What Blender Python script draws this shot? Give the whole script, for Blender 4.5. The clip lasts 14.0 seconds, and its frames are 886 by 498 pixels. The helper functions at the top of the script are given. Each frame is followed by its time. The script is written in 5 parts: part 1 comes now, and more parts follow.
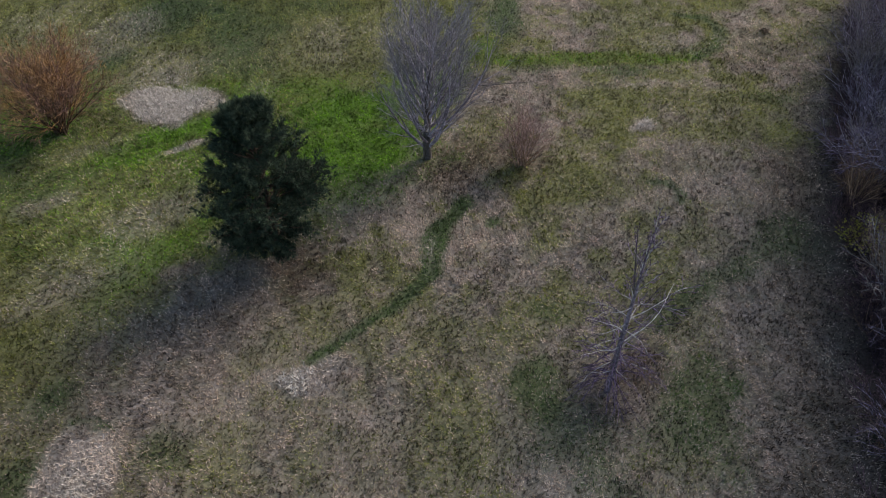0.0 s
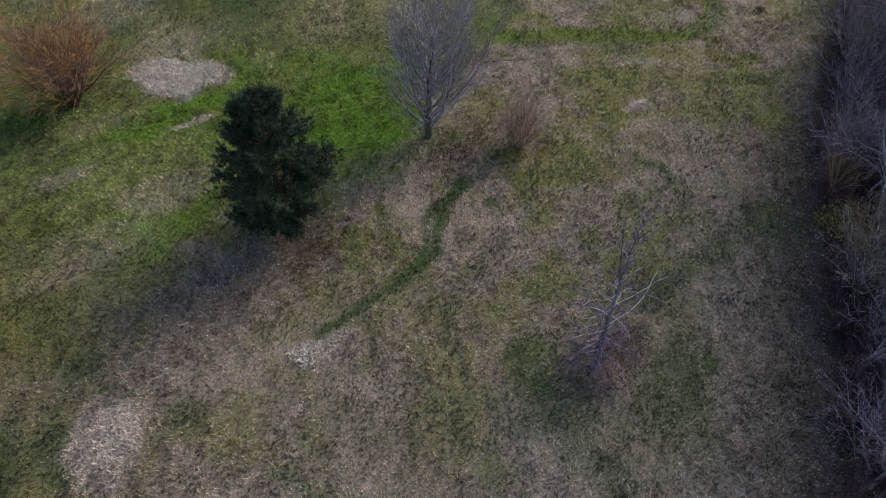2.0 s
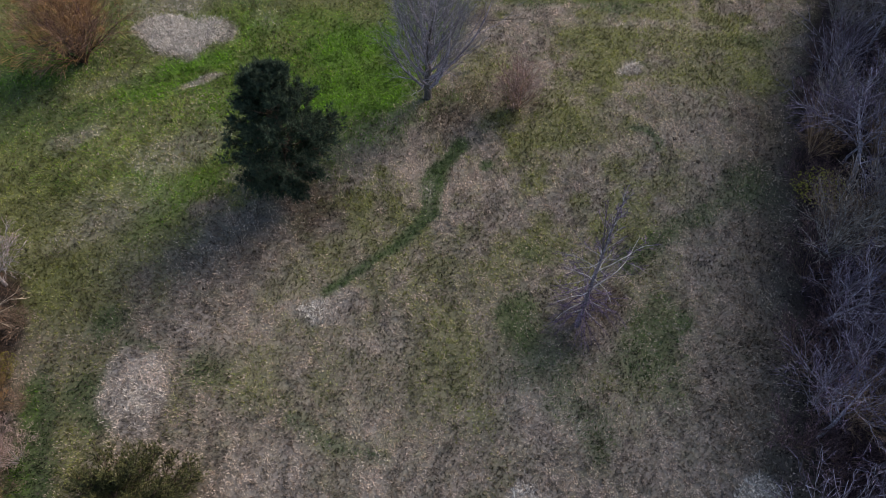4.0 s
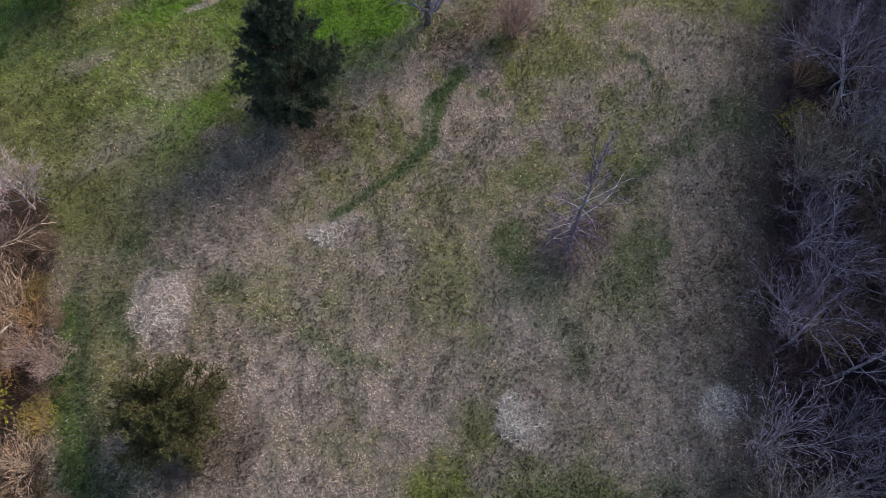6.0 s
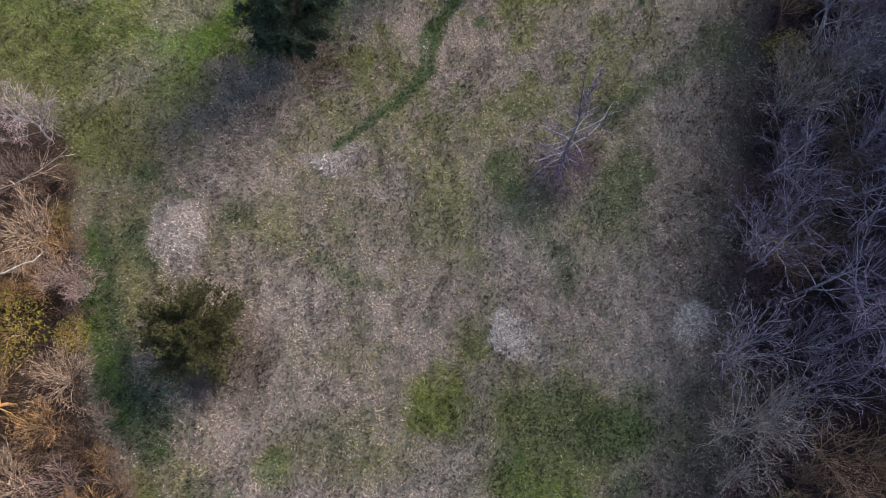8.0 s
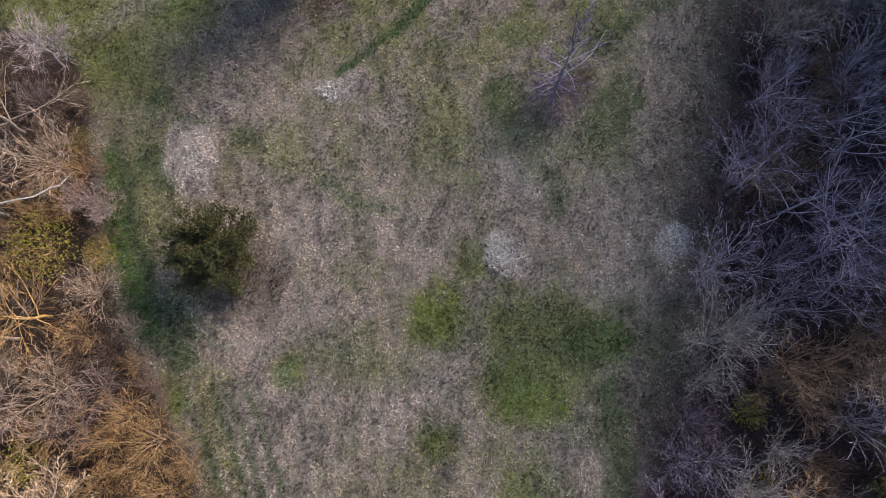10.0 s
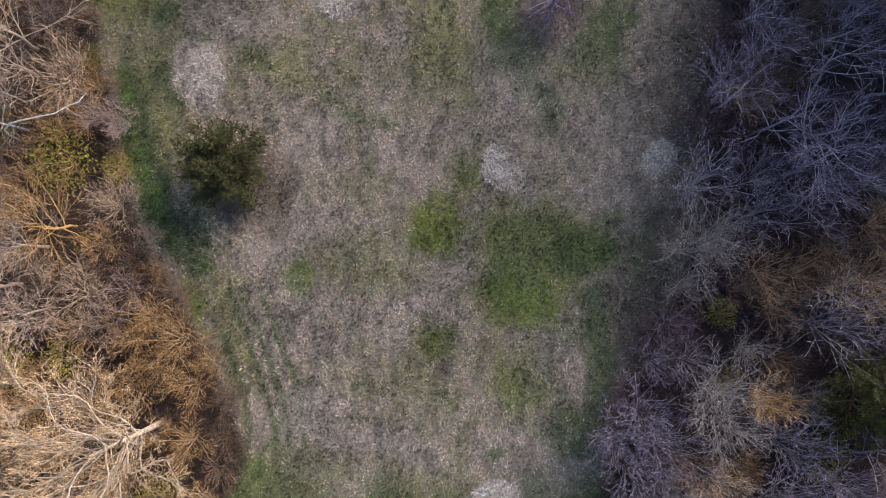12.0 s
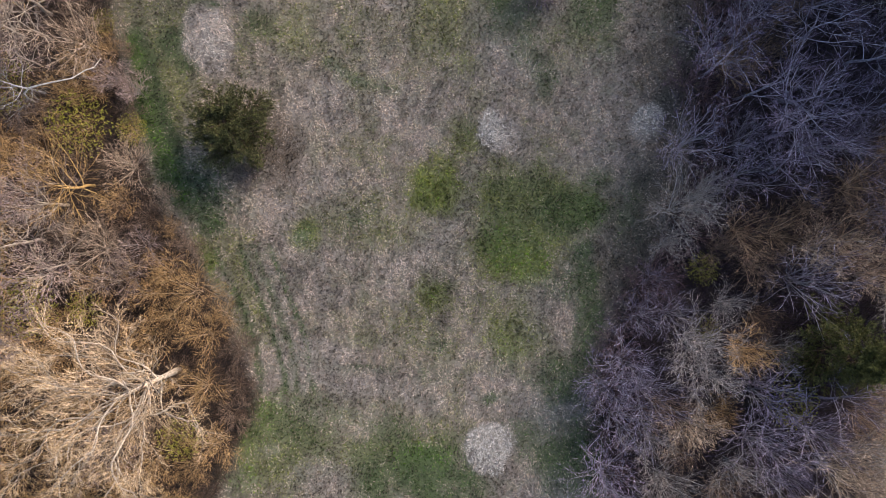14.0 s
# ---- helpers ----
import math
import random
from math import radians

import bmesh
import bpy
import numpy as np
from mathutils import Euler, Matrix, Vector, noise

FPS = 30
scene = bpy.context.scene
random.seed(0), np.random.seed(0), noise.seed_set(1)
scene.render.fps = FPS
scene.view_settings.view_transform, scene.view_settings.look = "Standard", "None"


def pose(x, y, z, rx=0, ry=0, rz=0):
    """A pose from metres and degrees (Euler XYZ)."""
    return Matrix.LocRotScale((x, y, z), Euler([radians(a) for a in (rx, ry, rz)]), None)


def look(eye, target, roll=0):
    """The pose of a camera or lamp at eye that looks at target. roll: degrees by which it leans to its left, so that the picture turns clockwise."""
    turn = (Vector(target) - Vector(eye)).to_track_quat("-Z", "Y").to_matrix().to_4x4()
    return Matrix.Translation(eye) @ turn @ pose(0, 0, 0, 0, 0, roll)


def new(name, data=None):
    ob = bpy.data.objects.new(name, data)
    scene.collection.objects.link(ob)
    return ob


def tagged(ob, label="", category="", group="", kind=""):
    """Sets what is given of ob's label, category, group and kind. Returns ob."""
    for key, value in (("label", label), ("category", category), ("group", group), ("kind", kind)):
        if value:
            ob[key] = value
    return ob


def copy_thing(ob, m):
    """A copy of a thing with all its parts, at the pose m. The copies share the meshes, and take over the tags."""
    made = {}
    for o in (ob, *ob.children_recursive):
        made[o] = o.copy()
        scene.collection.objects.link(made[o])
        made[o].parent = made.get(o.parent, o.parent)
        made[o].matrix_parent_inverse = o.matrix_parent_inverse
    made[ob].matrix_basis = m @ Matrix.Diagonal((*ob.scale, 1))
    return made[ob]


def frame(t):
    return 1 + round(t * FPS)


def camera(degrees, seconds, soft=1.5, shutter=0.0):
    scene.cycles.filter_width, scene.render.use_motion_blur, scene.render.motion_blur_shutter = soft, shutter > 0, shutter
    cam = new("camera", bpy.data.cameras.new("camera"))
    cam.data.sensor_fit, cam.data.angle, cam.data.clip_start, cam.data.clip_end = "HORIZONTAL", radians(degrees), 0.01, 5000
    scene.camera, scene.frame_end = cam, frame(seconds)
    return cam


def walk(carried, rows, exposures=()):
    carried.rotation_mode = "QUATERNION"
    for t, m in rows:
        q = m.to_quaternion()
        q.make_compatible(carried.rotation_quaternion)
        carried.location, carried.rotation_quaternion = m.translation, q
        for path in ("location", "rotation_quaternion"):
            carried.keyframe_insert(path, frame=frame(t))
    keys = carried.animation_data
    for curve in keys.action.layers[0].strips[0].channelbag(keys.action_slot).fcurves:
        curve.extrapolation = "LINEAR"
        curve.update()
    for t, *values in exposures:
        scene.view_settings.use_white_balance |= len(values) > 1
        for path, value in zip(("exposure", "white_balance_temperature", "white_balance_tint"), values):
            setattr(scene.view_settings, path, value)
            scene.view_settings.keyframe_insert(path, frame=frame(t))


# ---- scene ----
cam = camera(64.5, 14.0, soft=0.9)
PATH = [
    (0, (0.105, 0.051, 29.932), (0.102, 1.455, 28.507), -2.1),
    (0.5, (0.1, 0.021, 30.639), (0.095, 1.361, 29.155), -2.0),
    (1, (0.11, -0.003, 31.409), (0.106, 1.339, 29.926), -1.8),
    (1.5, (0.104, -0.056, 32.24), (0.101, 1.255, 30.729), -1.6),
    (2, (0.072, -0.063, 33.053), (0.07, 1.227, 31.525), -1.4),
    (2.5, (0.068, -0.162, 33.815), (0.068, 1.116, 32.277), -1.3),
    (5, (-0.003, -0.259, 38.452), (0.002, 0.739, 36.719), -0.4),
    (5.5, (0.03, -0.316, 39.273), (0.034, 0.628, 37.51), -0.4),
    (6, (0.012, -0.371, 40.096), (0.017, 0.512, 38.302), -0.3),
    (6.5, (-0.031, -0.423, 40.899), (-0.023, 0.403, 39.078), -0.3),
    (7, (-0.061, -0.442, 41.758), (-0.051, 0.321, 39.91), -0.1),
    (7.5, (-0.076, -0.488, 42.622), (-0.064, 0.215, 40.75), -0.1),
    (8, (-0.068, -0.512, 43.381), (-0.056, 0.131, 41.487), 0.0),
]
# over the last seconds it looks straight down
DOWN = [
    (10.5, pose(-0.060, -0.549, 47.557, 9.383, -0.142, -1.000)),
    (11, pose(-0.060, -0.544, 48.378, 7.410, -0.174, -0.971)),
    (11.5, pose(-0.083, -0.558, 49.141, 5.669, -0.227, -0.941)),
    (12, pose(-0.127, -0.544, 49.994, 3.710, -0.307, -0.896)),
    (12.5, pose(-0.128, -0.556, 50.704, 1.939, -0.366, -0.792)),
    (13, pose(-0.077, -0.469, 51.465, 0.062, -0.381, -0.749)),
    (13.5, pose(-0.051, -0.439, 52.191, 0.042, -0.334, -0.750)),
    (14, pose(-0.041, -0.444, 52.955, 0.064, -0.330, -0.725)),
]
walk(cam, [(t, look(eye, target, roll)) for t, eye, target, roll in PATH] + DOWN,
     exposures=[(0.0, 0.74, 6500, 10), (2.5, 0.76, 6500, 10), (5.0, 0.89, 6470, 12), (8.0, 1.16, 6420, 14), (11.0, 1.16, 6420, 13.5), (14.0, 1.22, 6420, 12)])

# ---- world, sun, exposure ----
SUN_AZIMUTH, SUN_HEIGHT = 51.0, 31.0     # degrees: clockwise from +y, above the horizon

world = bpy.data.worlds.new("evening_sky")
scene.world = world
world.use_nodes = True
wn = world.node_tree
sky = wn.nodes.new("ShaderNodeTexSky")
sky.sky_type = "NISHITA"
sky.sun_disc = False
sky.sun_elevation, sky.sun_rotation = radians(SUN_HEIGHT), radians(SUN_AZIMUTH)
sky.air_density, sky.dust_density = 1.2, 1.0
wn.nodes["Background"].inputs["Strength"].default_value = 0.12
wn.links.new(sky.outputs["Color"], wn.nodes["Background"].inputs["Color"])

sun = new("sun", bpy.data.lights.new("sun", "SUN"))
sun.data.energy, sun.data.angle, sun.data.color = 2.8, radians(33.0), (1.0, 0.89, 0.75)
a, e = radians(SUN_AZIMUTH), radians(SUN_HEIGHT)
sun.matrix_world = look((90 * math.sin(a) * math.cos(e), 90 * math.cos(a) * math.cos(e), 90 * math.sin(e)), (0, 0, 0))


# ---- materials ----
def nodes_of(name, rough=0.85):
    mat = bpy.data.materials.new(name)
    mat.use_nodes = True
    nt = mat.node_tree
    bsdf = nt.nodes["Principled BSDF"]
    bsdf.inputs["Roughness"].default_value = rough
    bsdf.inputs["Specular IOR Level"].default_value = 0.2
    return mat, nt, bsdf


def node(nt, kind, **settings):
    n = nt.nodes.new(kind)
    for k, v in settings.items():
        n.inputs[k].default_value = v
    return n


def mixed(nt, fac, one, two, blend="MIX"):
    """A colour mix; one and two are sockets or colours."""
    m = nt.nodes.new("ShaderNodeMix")
    m.data_type, m.blend_type = "RGBA", blend
    for value, slot in ((fac, 0), (one, 6), (two, 7)):
        if isinstance(value, (int, float)):
            m.inputs[slot].default_value = value
        elif isinstance(value, tuple):
            m.inputs[slot].default_value = (*value, 1.0)
        else:
            nt.links.new(value, m.inputs[slot])
    return m.outputs[2]


def ramped(nt, value, low, high):
    r = nt.nodes.new("ShaderNodeMapRange")
    r.interpolation_type = "SMOOTHSTEP"
    nt.links.new(value, r.inputs["Value"])
    r.inputs["From Min"].default_value, r.inputs["From Max"].default_value = low, high
    return r.outputs["Result"]


def noisy(nt, scale, detail=4.0, rough=0.6, where=None):
    n = node(nt, "ShaderNodeTexNoise", Scale=scale, Detail=detail, Roughness=rough)
    if where is None:
        where = nt.nodes.new("ShaderNodeTexCoord").outputs["Object"]
    nt.links.new(where, n.inputs["Vector"])
    return n.outputs["Fac"]


def sward(name, soil):
    """Grass colours by the cover attributes; soil: the sheet below the blades."""
    mat, nt, bsdf = nodes_of(name, 0.9)
    cover = nt.nodes.new("ShaderNodeAttribute")
    cover.attribute_name = "cover"
    sep = nt.nodes.new("ShaderNodeSeparateColor")
    nt.links.new(cover.outputs["Color"], sep.inputs["Color"])
    more = nt.nodes.new("ShaderNodeAttribute")
    more.attribute_name = "cover_more"
    sep2 = nt.nodes.new("ShaderNodeSeparateColor")
    nt.links.new(more.outputs["Color"], sep2.inputs["Color"])
    green, pale, lush = sep.outputs[0], sep.outputs[1], sep.outputs[2]
    shaded_litter, rust, dark = sep2.outputs[0], sep2.outputs[1], sep2.outputs[2]
    where = nt.nodes.new("ShaderNodeNewGeometry").outputs["Position"]
    fine, mid = noisy(nt, 7.0, 5, 0.7, where), noisy(nt, 0.9, 4, 0.6, where)
    col = mixed(nt, ramped(nt, fine, 0.35, 0.68), (0.26, 0.207, 0.172), (0.54, 0.447, 0.39))
    col = mixed(nt, ramped(nt, mid, 0.4, 0.75), col, (0.30, 0.268, 0.205))
    grass = mixed(nt, ramped(nt, fine, 0.3, 0.7), (0.11, 0.128, 0.034), (0.275, 0.282, 0.085))
    fresh = mixed(nt, ramped(nt, fine, 0.3, 0.7), (0.066, 0.145, 0.007), (0.145, 0.30, 0.018))
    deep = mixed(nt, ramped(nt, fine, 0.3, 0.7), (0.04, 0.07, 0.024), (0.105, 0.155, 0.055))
    straw = mixed(nt, ramped(nt, fine, 0.3, 0.65), (0.31, 0.262, 0.232), (0.58, 0.51, 0.462))
    # leaf litter, near black: shade under the crowns is in the colour
    shaded_leaf = mixed(nt, ramped(nt, fine, 0.35, 0.65), (0.017, 0.011, 0.012), (0.066, 0.043, 0.043))
    # dried bracken brown, darkened to carry shade beside the grey wood too
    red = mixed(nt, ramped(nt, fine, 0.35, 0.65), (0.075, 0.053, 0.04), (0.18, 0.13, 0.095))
    for amount, paint in ((green, grass), (rust, red), (dark, deep), (lush, fresh), (pale, straw), (shaded_litter, shaded_leaf)):
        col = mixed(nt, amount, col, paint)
    if soil:
        # darkened: the shade between the blades is put into the soil colour
        col = mixed(nt, 0.5, col, (0.04, 0.034, 0.024))
        bump = node(nt, "ShaderNodeBump", Strength=0.6, Distance=0.08)
        nt.links.new(fine, bump.inputs["Height"])
        nt.links.new(bump.outputs["Normal"], bsdf.inputs["Normal"])
    else:
        col = mixed(nt, 1.0, col, mixed(nt, cover.outputs["Alpha"], (0.0, 0.0, 0.0), (2.9, 2.82, 2.72)), "MULTIPLY")
        # thin blades let some light through
        thin = nt.nodes.new("ShaderNodeBsdfTranslucent")
        nt.links.new(col, thin.inputs["Color"])
        both = nt.nodes.new("ShaderNodeMixShader")
        both.inputs["Fac"].default_value = 0.45
        nt.links.new(bsdf.outputs["BSDF"], both.inputs[1])
        nt.links.new(thin.outputs["BSDF"], both.inputs[2])
        nt.links.new(both.outputs["Shader"], nt.nodes["Material Output"].inputs["Surface"])
    nt.links.new(col, bsdf.inputs["Base Color"])
    return mat


def bark(name, low, high, scale=6.0, vary=0.35, rough=0.85):
    """Bark, twigs and needles: two tones by a noise, shifted a little from piece to piece."""
    mat, nt, bsdf = nodes_of(name, rough)
    fac = ramped(nt, noisy(nt, scale, 5, 0.65), 0.35, 0.68)
    col = mixed(nt, fac, low, high)
    info = nt.nodes.new("ShaderNodeObjectInfo")
    d = 1 - vary
    u = 1 + vary
    col = mixed(nt, 1.0, col, mixed(nt, info.outputs["Random"], (d, d, d), (u, u, u)), "MULTIPLY")
    geo = nt.nodes.new("ShaderNodeNewGeometry")
    col = mixed(nt, 1.0, col, mixed(nt, geo.outputs["Random Per Island"], (0.42, 0.42, 0.43), (1.58, 1.56, 1.5)), "MULTIPLY")
    nt.links.new(col, bsdf.inputs["Base Color"])
    return mat


SOIL = sward("meadow_soil", True)
GRASS = sward("meadow_grass", False)
GREY_BARK = bark("grey_bark", (0.12, 0.107, 0.11), (0.37, 0.34, 0.345))
DARK_BARK = bark("dark_bark", (0.035, 0.03, 0.03), (0.11, 0.095, 0.09))
DUSK_BARK = bark("weathered_purple_grey_wood", (0.06, 0.048, 0.06), (0.19, 0.16, 0.19))
LIMB_GREY = bark("light_grey_limbs", (0.13, 0.11, 0.14), (0.40, 0.365, 0.46))
PALE_BARK = bark("pale_bark", (0.24, 0.19, 0.15), (0.52, 0.425, 0.345))
SILVER = bark("silver_dead_wood", (0.22, 0.205, 0.21), (0.52, 0.50, 0.51))
PINE_BARK = bark("pine_bark", (0.04, 0.03, 0.025), (0.12, 0.08, 0.058))
LILAC_TWIG = bark("lilac_grey_twigs", (0.04, 0.028, 0.047), (0.2, 0.146, 0.228))
GREY_TWIG = bark("grey_brown_twigs", (0.085, 0.066, 0.064), (0.225, 0.18, 0.172))
TAN_TWIG = bark("tan_twigs", (0.24, 0.165, 0.115), (0.52, 0.385, 0.285))
ORANGE_TWIG = bark("orange_twigs", (0.23, 0.135, 0.06), (0.56, 0.355, 0.17))
GOLD_TWIG = bark("golden_tan_twigs", (0.31, 0.205, 0.125), (0.68, 0.49, 0.315))
DUSK_TWIG = bark("dusky_grey_twigs", (0.12, 0.098, 0.095), (0.38, 0.32, 0.30))
ROSE_TWIG = bark("rosy_twigs", (0.21, 0.145, 0.13), (0.45, 0.335, 0.305))
PALE_ROSE = bark("pale_rose_grey_twigs", (0.24, 0.175, 0.175), (0.48, 0.37, 0.37))
HAZE_TWIG = bark("light_grey_twigs", (0.19, 0.18, 0.20), (0.42, 0.40, 0.44))
# undergrowth purple taken near black, to hold the shade between crowns
SHADE_TWIG = bark("shade_dark_purple_twigs", (0.018, 0.011, 0.016), (0.056, 0.036, 0.052))
MAUVE_LILAC = bark("mauve_lilac_twigs", (0.06, 0.045, 0.065), (0.36, 0.285, 0.38))
BRAMBLE = bark("purple_brown_brambles", (0.05, 0.03, 0.038), (0.17, 0.105, 0.12))
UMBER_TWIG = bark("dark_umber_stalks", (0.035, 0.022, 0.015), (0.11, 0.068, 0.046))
AMBER_MAUVE = bark("amber_and_mauve_twigs", (0.12, 0.075, 0.075), (0.30, 0.165, 0.06), 0.45)
BROWN_MAUVE = bark("brown_mauve_twigs", (0.14, 0.09, 0.08), (0.36, 0.25, 0.235))
BROWN_TWIG = bark("red_brown_twigs", (0.09, 0.06, 0.046), (0.27, 0.185, 0.135))
YELLOW_LEAF = bark("yellow_green_young_leaves", (0.15, 0.15, 0.02), (0.40, 0.36, 0.06))
AMBER_TWIG = bark("amber_twigs", (0.14, 0.088, 0.058), (0.32, 0.215, 0.145))
PINE_NEEDLE = bark("dark_pine_needles", (0.014, 0.026, 0.017), (0.065, 0.085, 0.055))
OLIVE_NEEDLE = bark("olive_needles", (0.04, 0.047, 0.018), (0.21, 0.2, 0.078))
SPRUCE_NEEDLE = bark("olive_yellow_spruce_needles", (0.06, 0.068, 0.02), (0.23, 0.215, 0.075))
MOULD = bark("dark_soil", (0.02, 0.015, 0.012), (0.07, 0.05, 0.038), 9.0)
GRAVEL = bark("grey_gravel", (0.16, 0.15, 0.155), (0.34, 0.32, 0.33), 14.0, 0.0)
GOLD_BARK = bark("golden_bark", (0.30, 0.17, 0.06), (0.66, 0.42, 0.17))
PALE_REED = bark("bleached_reed", (0.30, 0.262, 0.232), (0.68, 0.63, 0.585), 5.0, 0.1)


# ---- mesh helpers ----
def mesh_of(name, verts, faces, material):
    """A mesh from numpy arrays: verts (n, 3), faces (m, 3 or 4)."""
    verts, faces = np.asarray(verts, np.float32), np.asarray(faces, np.int32)
    me = bpy.data.meshes.new(name)
    k = faces.shape[1]
    me.vertices.add(len(verts))
    me.vertices.foreach_set("co", verts.ravel())
    me.loops.add(faces.size)
    me.loops.foreach_set("vertex_index", faces.ravel())
    me.polygons.add(len(faces))
    me.polygons.foreach_set("loop_start", np.arange(0, faces.size, k, dtype=np.int32))
    me.update(calc_edges=True)
    me.materials.append(material)
    return me


def frames_of(d):
    """Two unit vectors square to each row of d."""
    d = d / np.maximum(np.linalg.norm(d, axis=1, keepdims=True), 1e-9)
    ref = np.where(np.abs(d[:, 2:3]) > 0.9, np.array([[1.0, 0, 0]]), np.array([[0, 0, 1.0]]))
    u = np.cross(d, ref)
    u /= np.maximum(np.linalg.norm(u, axis=1, keepdims=True), 1e-9)
    return u, np.cross(d, u)


def tubes(segs, sides):
    """Tapered prisms along segments (x0 y0 z0 x1 y1 z1 r0 r1), as triangles."""
    s = np.asarray(segs, float)
    n = len(s)
    u, v = frames_of(s[:, 3:6] - s[:, 0:3])
    ang = np.arange(sides) * 2 * np.pi / sides
    ring = u[:, None, :] * np.cos(ang)[None, :, None] + v[:, None, :] * np.sin(ang)[None, :, None]
    low = s[:, None, 0:3] + ring * s[:, None, 6:7]
    high = s[:, None, 3:6] + ring * s[:, None, 7:8]
    verts = np.concatenate([low, high], 1).reshape(-1, 3)
    i = np.arange(sides)
    j = (i + 1) % sides
    one = np.concatenate([np.stack([i, j, j + sides], 1), np.stack([i, j + sides, i + sides], 1)])
    faces = (one[None] + (np.arange(n) * 2 * sides)[:, None, None]).reshape(-1, 3)
    return verts, faces


FINE = ("twig_crown", "needle_crown", "bough_work", "leaf_crown")   # parts whose pieces are too fine to tell apart


def part(name, mesh, parent, label=""):
    ob = new(name, mesh)
    ob.parent = parent
    return tagged(ob, label, kind="stuff" if name in FINE else "")


def thing(name, label, category, group=""):
    return tagged(new(name), label, category, group)


def wander(rng, d, amount):
    return (d + Vector((rng.gauss(0, amount), rng.gauss(0, amount), rng.gauss(0, amount)))).normalized()


def turned(rng, d, degrees, spin=None):
    """d bent away by that many degrees, towards a random side."""
    side = d.orthogonal().normalized()
    side.rotate(Matrix.Rotation(rng.uniform(0, 2 * math.pi) if spin is None else spin, 3, d))
    return (d * math.cos(radians(degrees)) + side * math.sin(radians(degrees))).normalized()


def piped(points, radii, sides):
    """One connected tapered tube along points."""
    pts = np.array([p[:] for p in points], float)
    rad = np.asarray(radii, float)
    way = np.gradient(pts, axis=0)
    u, v = frames_of(way)
    u0 = u[0]
    for k in range(len(u)):
        w = way[k] / np.linalg.norm(way[k])
        u0 = u0 - w * np.dot(u0, w)
        u0 /= np.linalg.norm(u0)
        u[k], v[k] = u0, np.cross(w, u0)
    ang = np.arange(sides) * 2 * np.pi / sides
    ring = pts[:, None] + (u[:, None] * np.cos(ang)[None, :, None] + v[:, None] * np.sin(ang)[None, :, None]) * rad[:, None, None]
    i = np.arange(sides)
    j = (i + 1) % sides
    one = np.concatenate([np.stack([i, j, j + sides], 1), np.stack([i, j + sides, i + sides], 1)])
    faces = (one[None] + (np.arange(len(pts) - 1) * sides)[:, None, None]).reshape(-1, 3)
    return ring.reshape(-1, 3), faces


def grow(rng, out, start, d, length, radius, level, spec):
    """Grows a branch and what it bears into out[level], as (points, radii).
    spec, per level: (steps, wander, lift, children, first, angle, ratio)."""
    steps, wob, lift, kids, first, angle, ratio = spec[level]
    p = Vector(start)
    points, ways, radii = [p.copy()], [d.copy()], [radius]
    for i in range(steps):
        d = wander(rng, d, wob)
        d = (d + Vector((0, 0, lift))).normalized()
        p = p + d * (length / steps)
        points.append(p)
        ways.append(d.copy())
        radii.append(radius * (1 - 0.85 * (i + 1) / steps))
    out[level].append((points, radii))
    if level + 1 < len(spec):
        for k in range(kids):
            f = first + (1 - first) * (k + rng.random()) / kids
            x = min(f * steps, steps - 1e-3)
            i, w = int(x), x - int(x)
            reach = length * ratio * (1.15 - 0.65 * f) * rng.uniform(0.7, 1.2)
            grow(rng, out, points[i].lerp(points[i + 1], w), turned(rng, ways[i], angle * rng.uniform(0.7, 1.25), k * 2.4 + rng.uniform(-0.5, 0.5)),
                 reach, max(0.008, (radii[i] * (1 - w) + radii[i + 1] * w) * 0.5), level + 1, spec)
    return p


def slivers(rng, branches, thin):
    """The finest twigs: one narrow three-cornered blade of wood each."""
    g = np.random.default_rng(rng.randrange(1 << 30))
    a = np.array([b[0][0][:] for b in branches])
    c = np.array([b[0][-1][:] for b in branches])
    u, v = frames_of(c - a)
    ang = g.uniform(0, np.pi, (len(a), 1))
    side = (u * np.cos(ang) + v * np.sin(ang)) * thin
    return np.stack([a - side, a + side, c], 1).reshape(-1, 3), np.arange(len(a) * 3).reshape(-1, 3)


def crown_mesh(rng, name, levels, twig_mat, thin, rods=1):
    """All that is too fine to tell apart: middle branches as three-sided rods, the others as slivers."""
    segs = []
    for lev in levels[:rods]:
        for pts, rad in lev:
            segs += [(*pts[i], *pts[i + 1], max(thin * 1.15, rad[i]), max(thin * 0.8, rad[i + 1])) for i in range(len(pts) - 1)]
    v2, f2 = slivers(rng, [b for lev in levels[rods:] for b in lev], thin)
    if segs:
        v1, f1 = tubes(segs, 3)
        v2, f2 = np.concatenate([v1, v2]), np.concatenate([f1, f2 + len(v1)])
    return mesh_of(name, v2, f2, twig_mat)


def rod_mesh(name, level, material, thin):
    """One level of branches as three-sided tapering rods."""
    segs = [(*pts[i], *pts[i + 1], max(thin * 1.1, rad[i]), max(thin * 0.75, rad[i + 1])) for pts, rad in level for i in range(len(pts) - 1)]
    return mesh_of(name, *tubes(segs, 3), material)


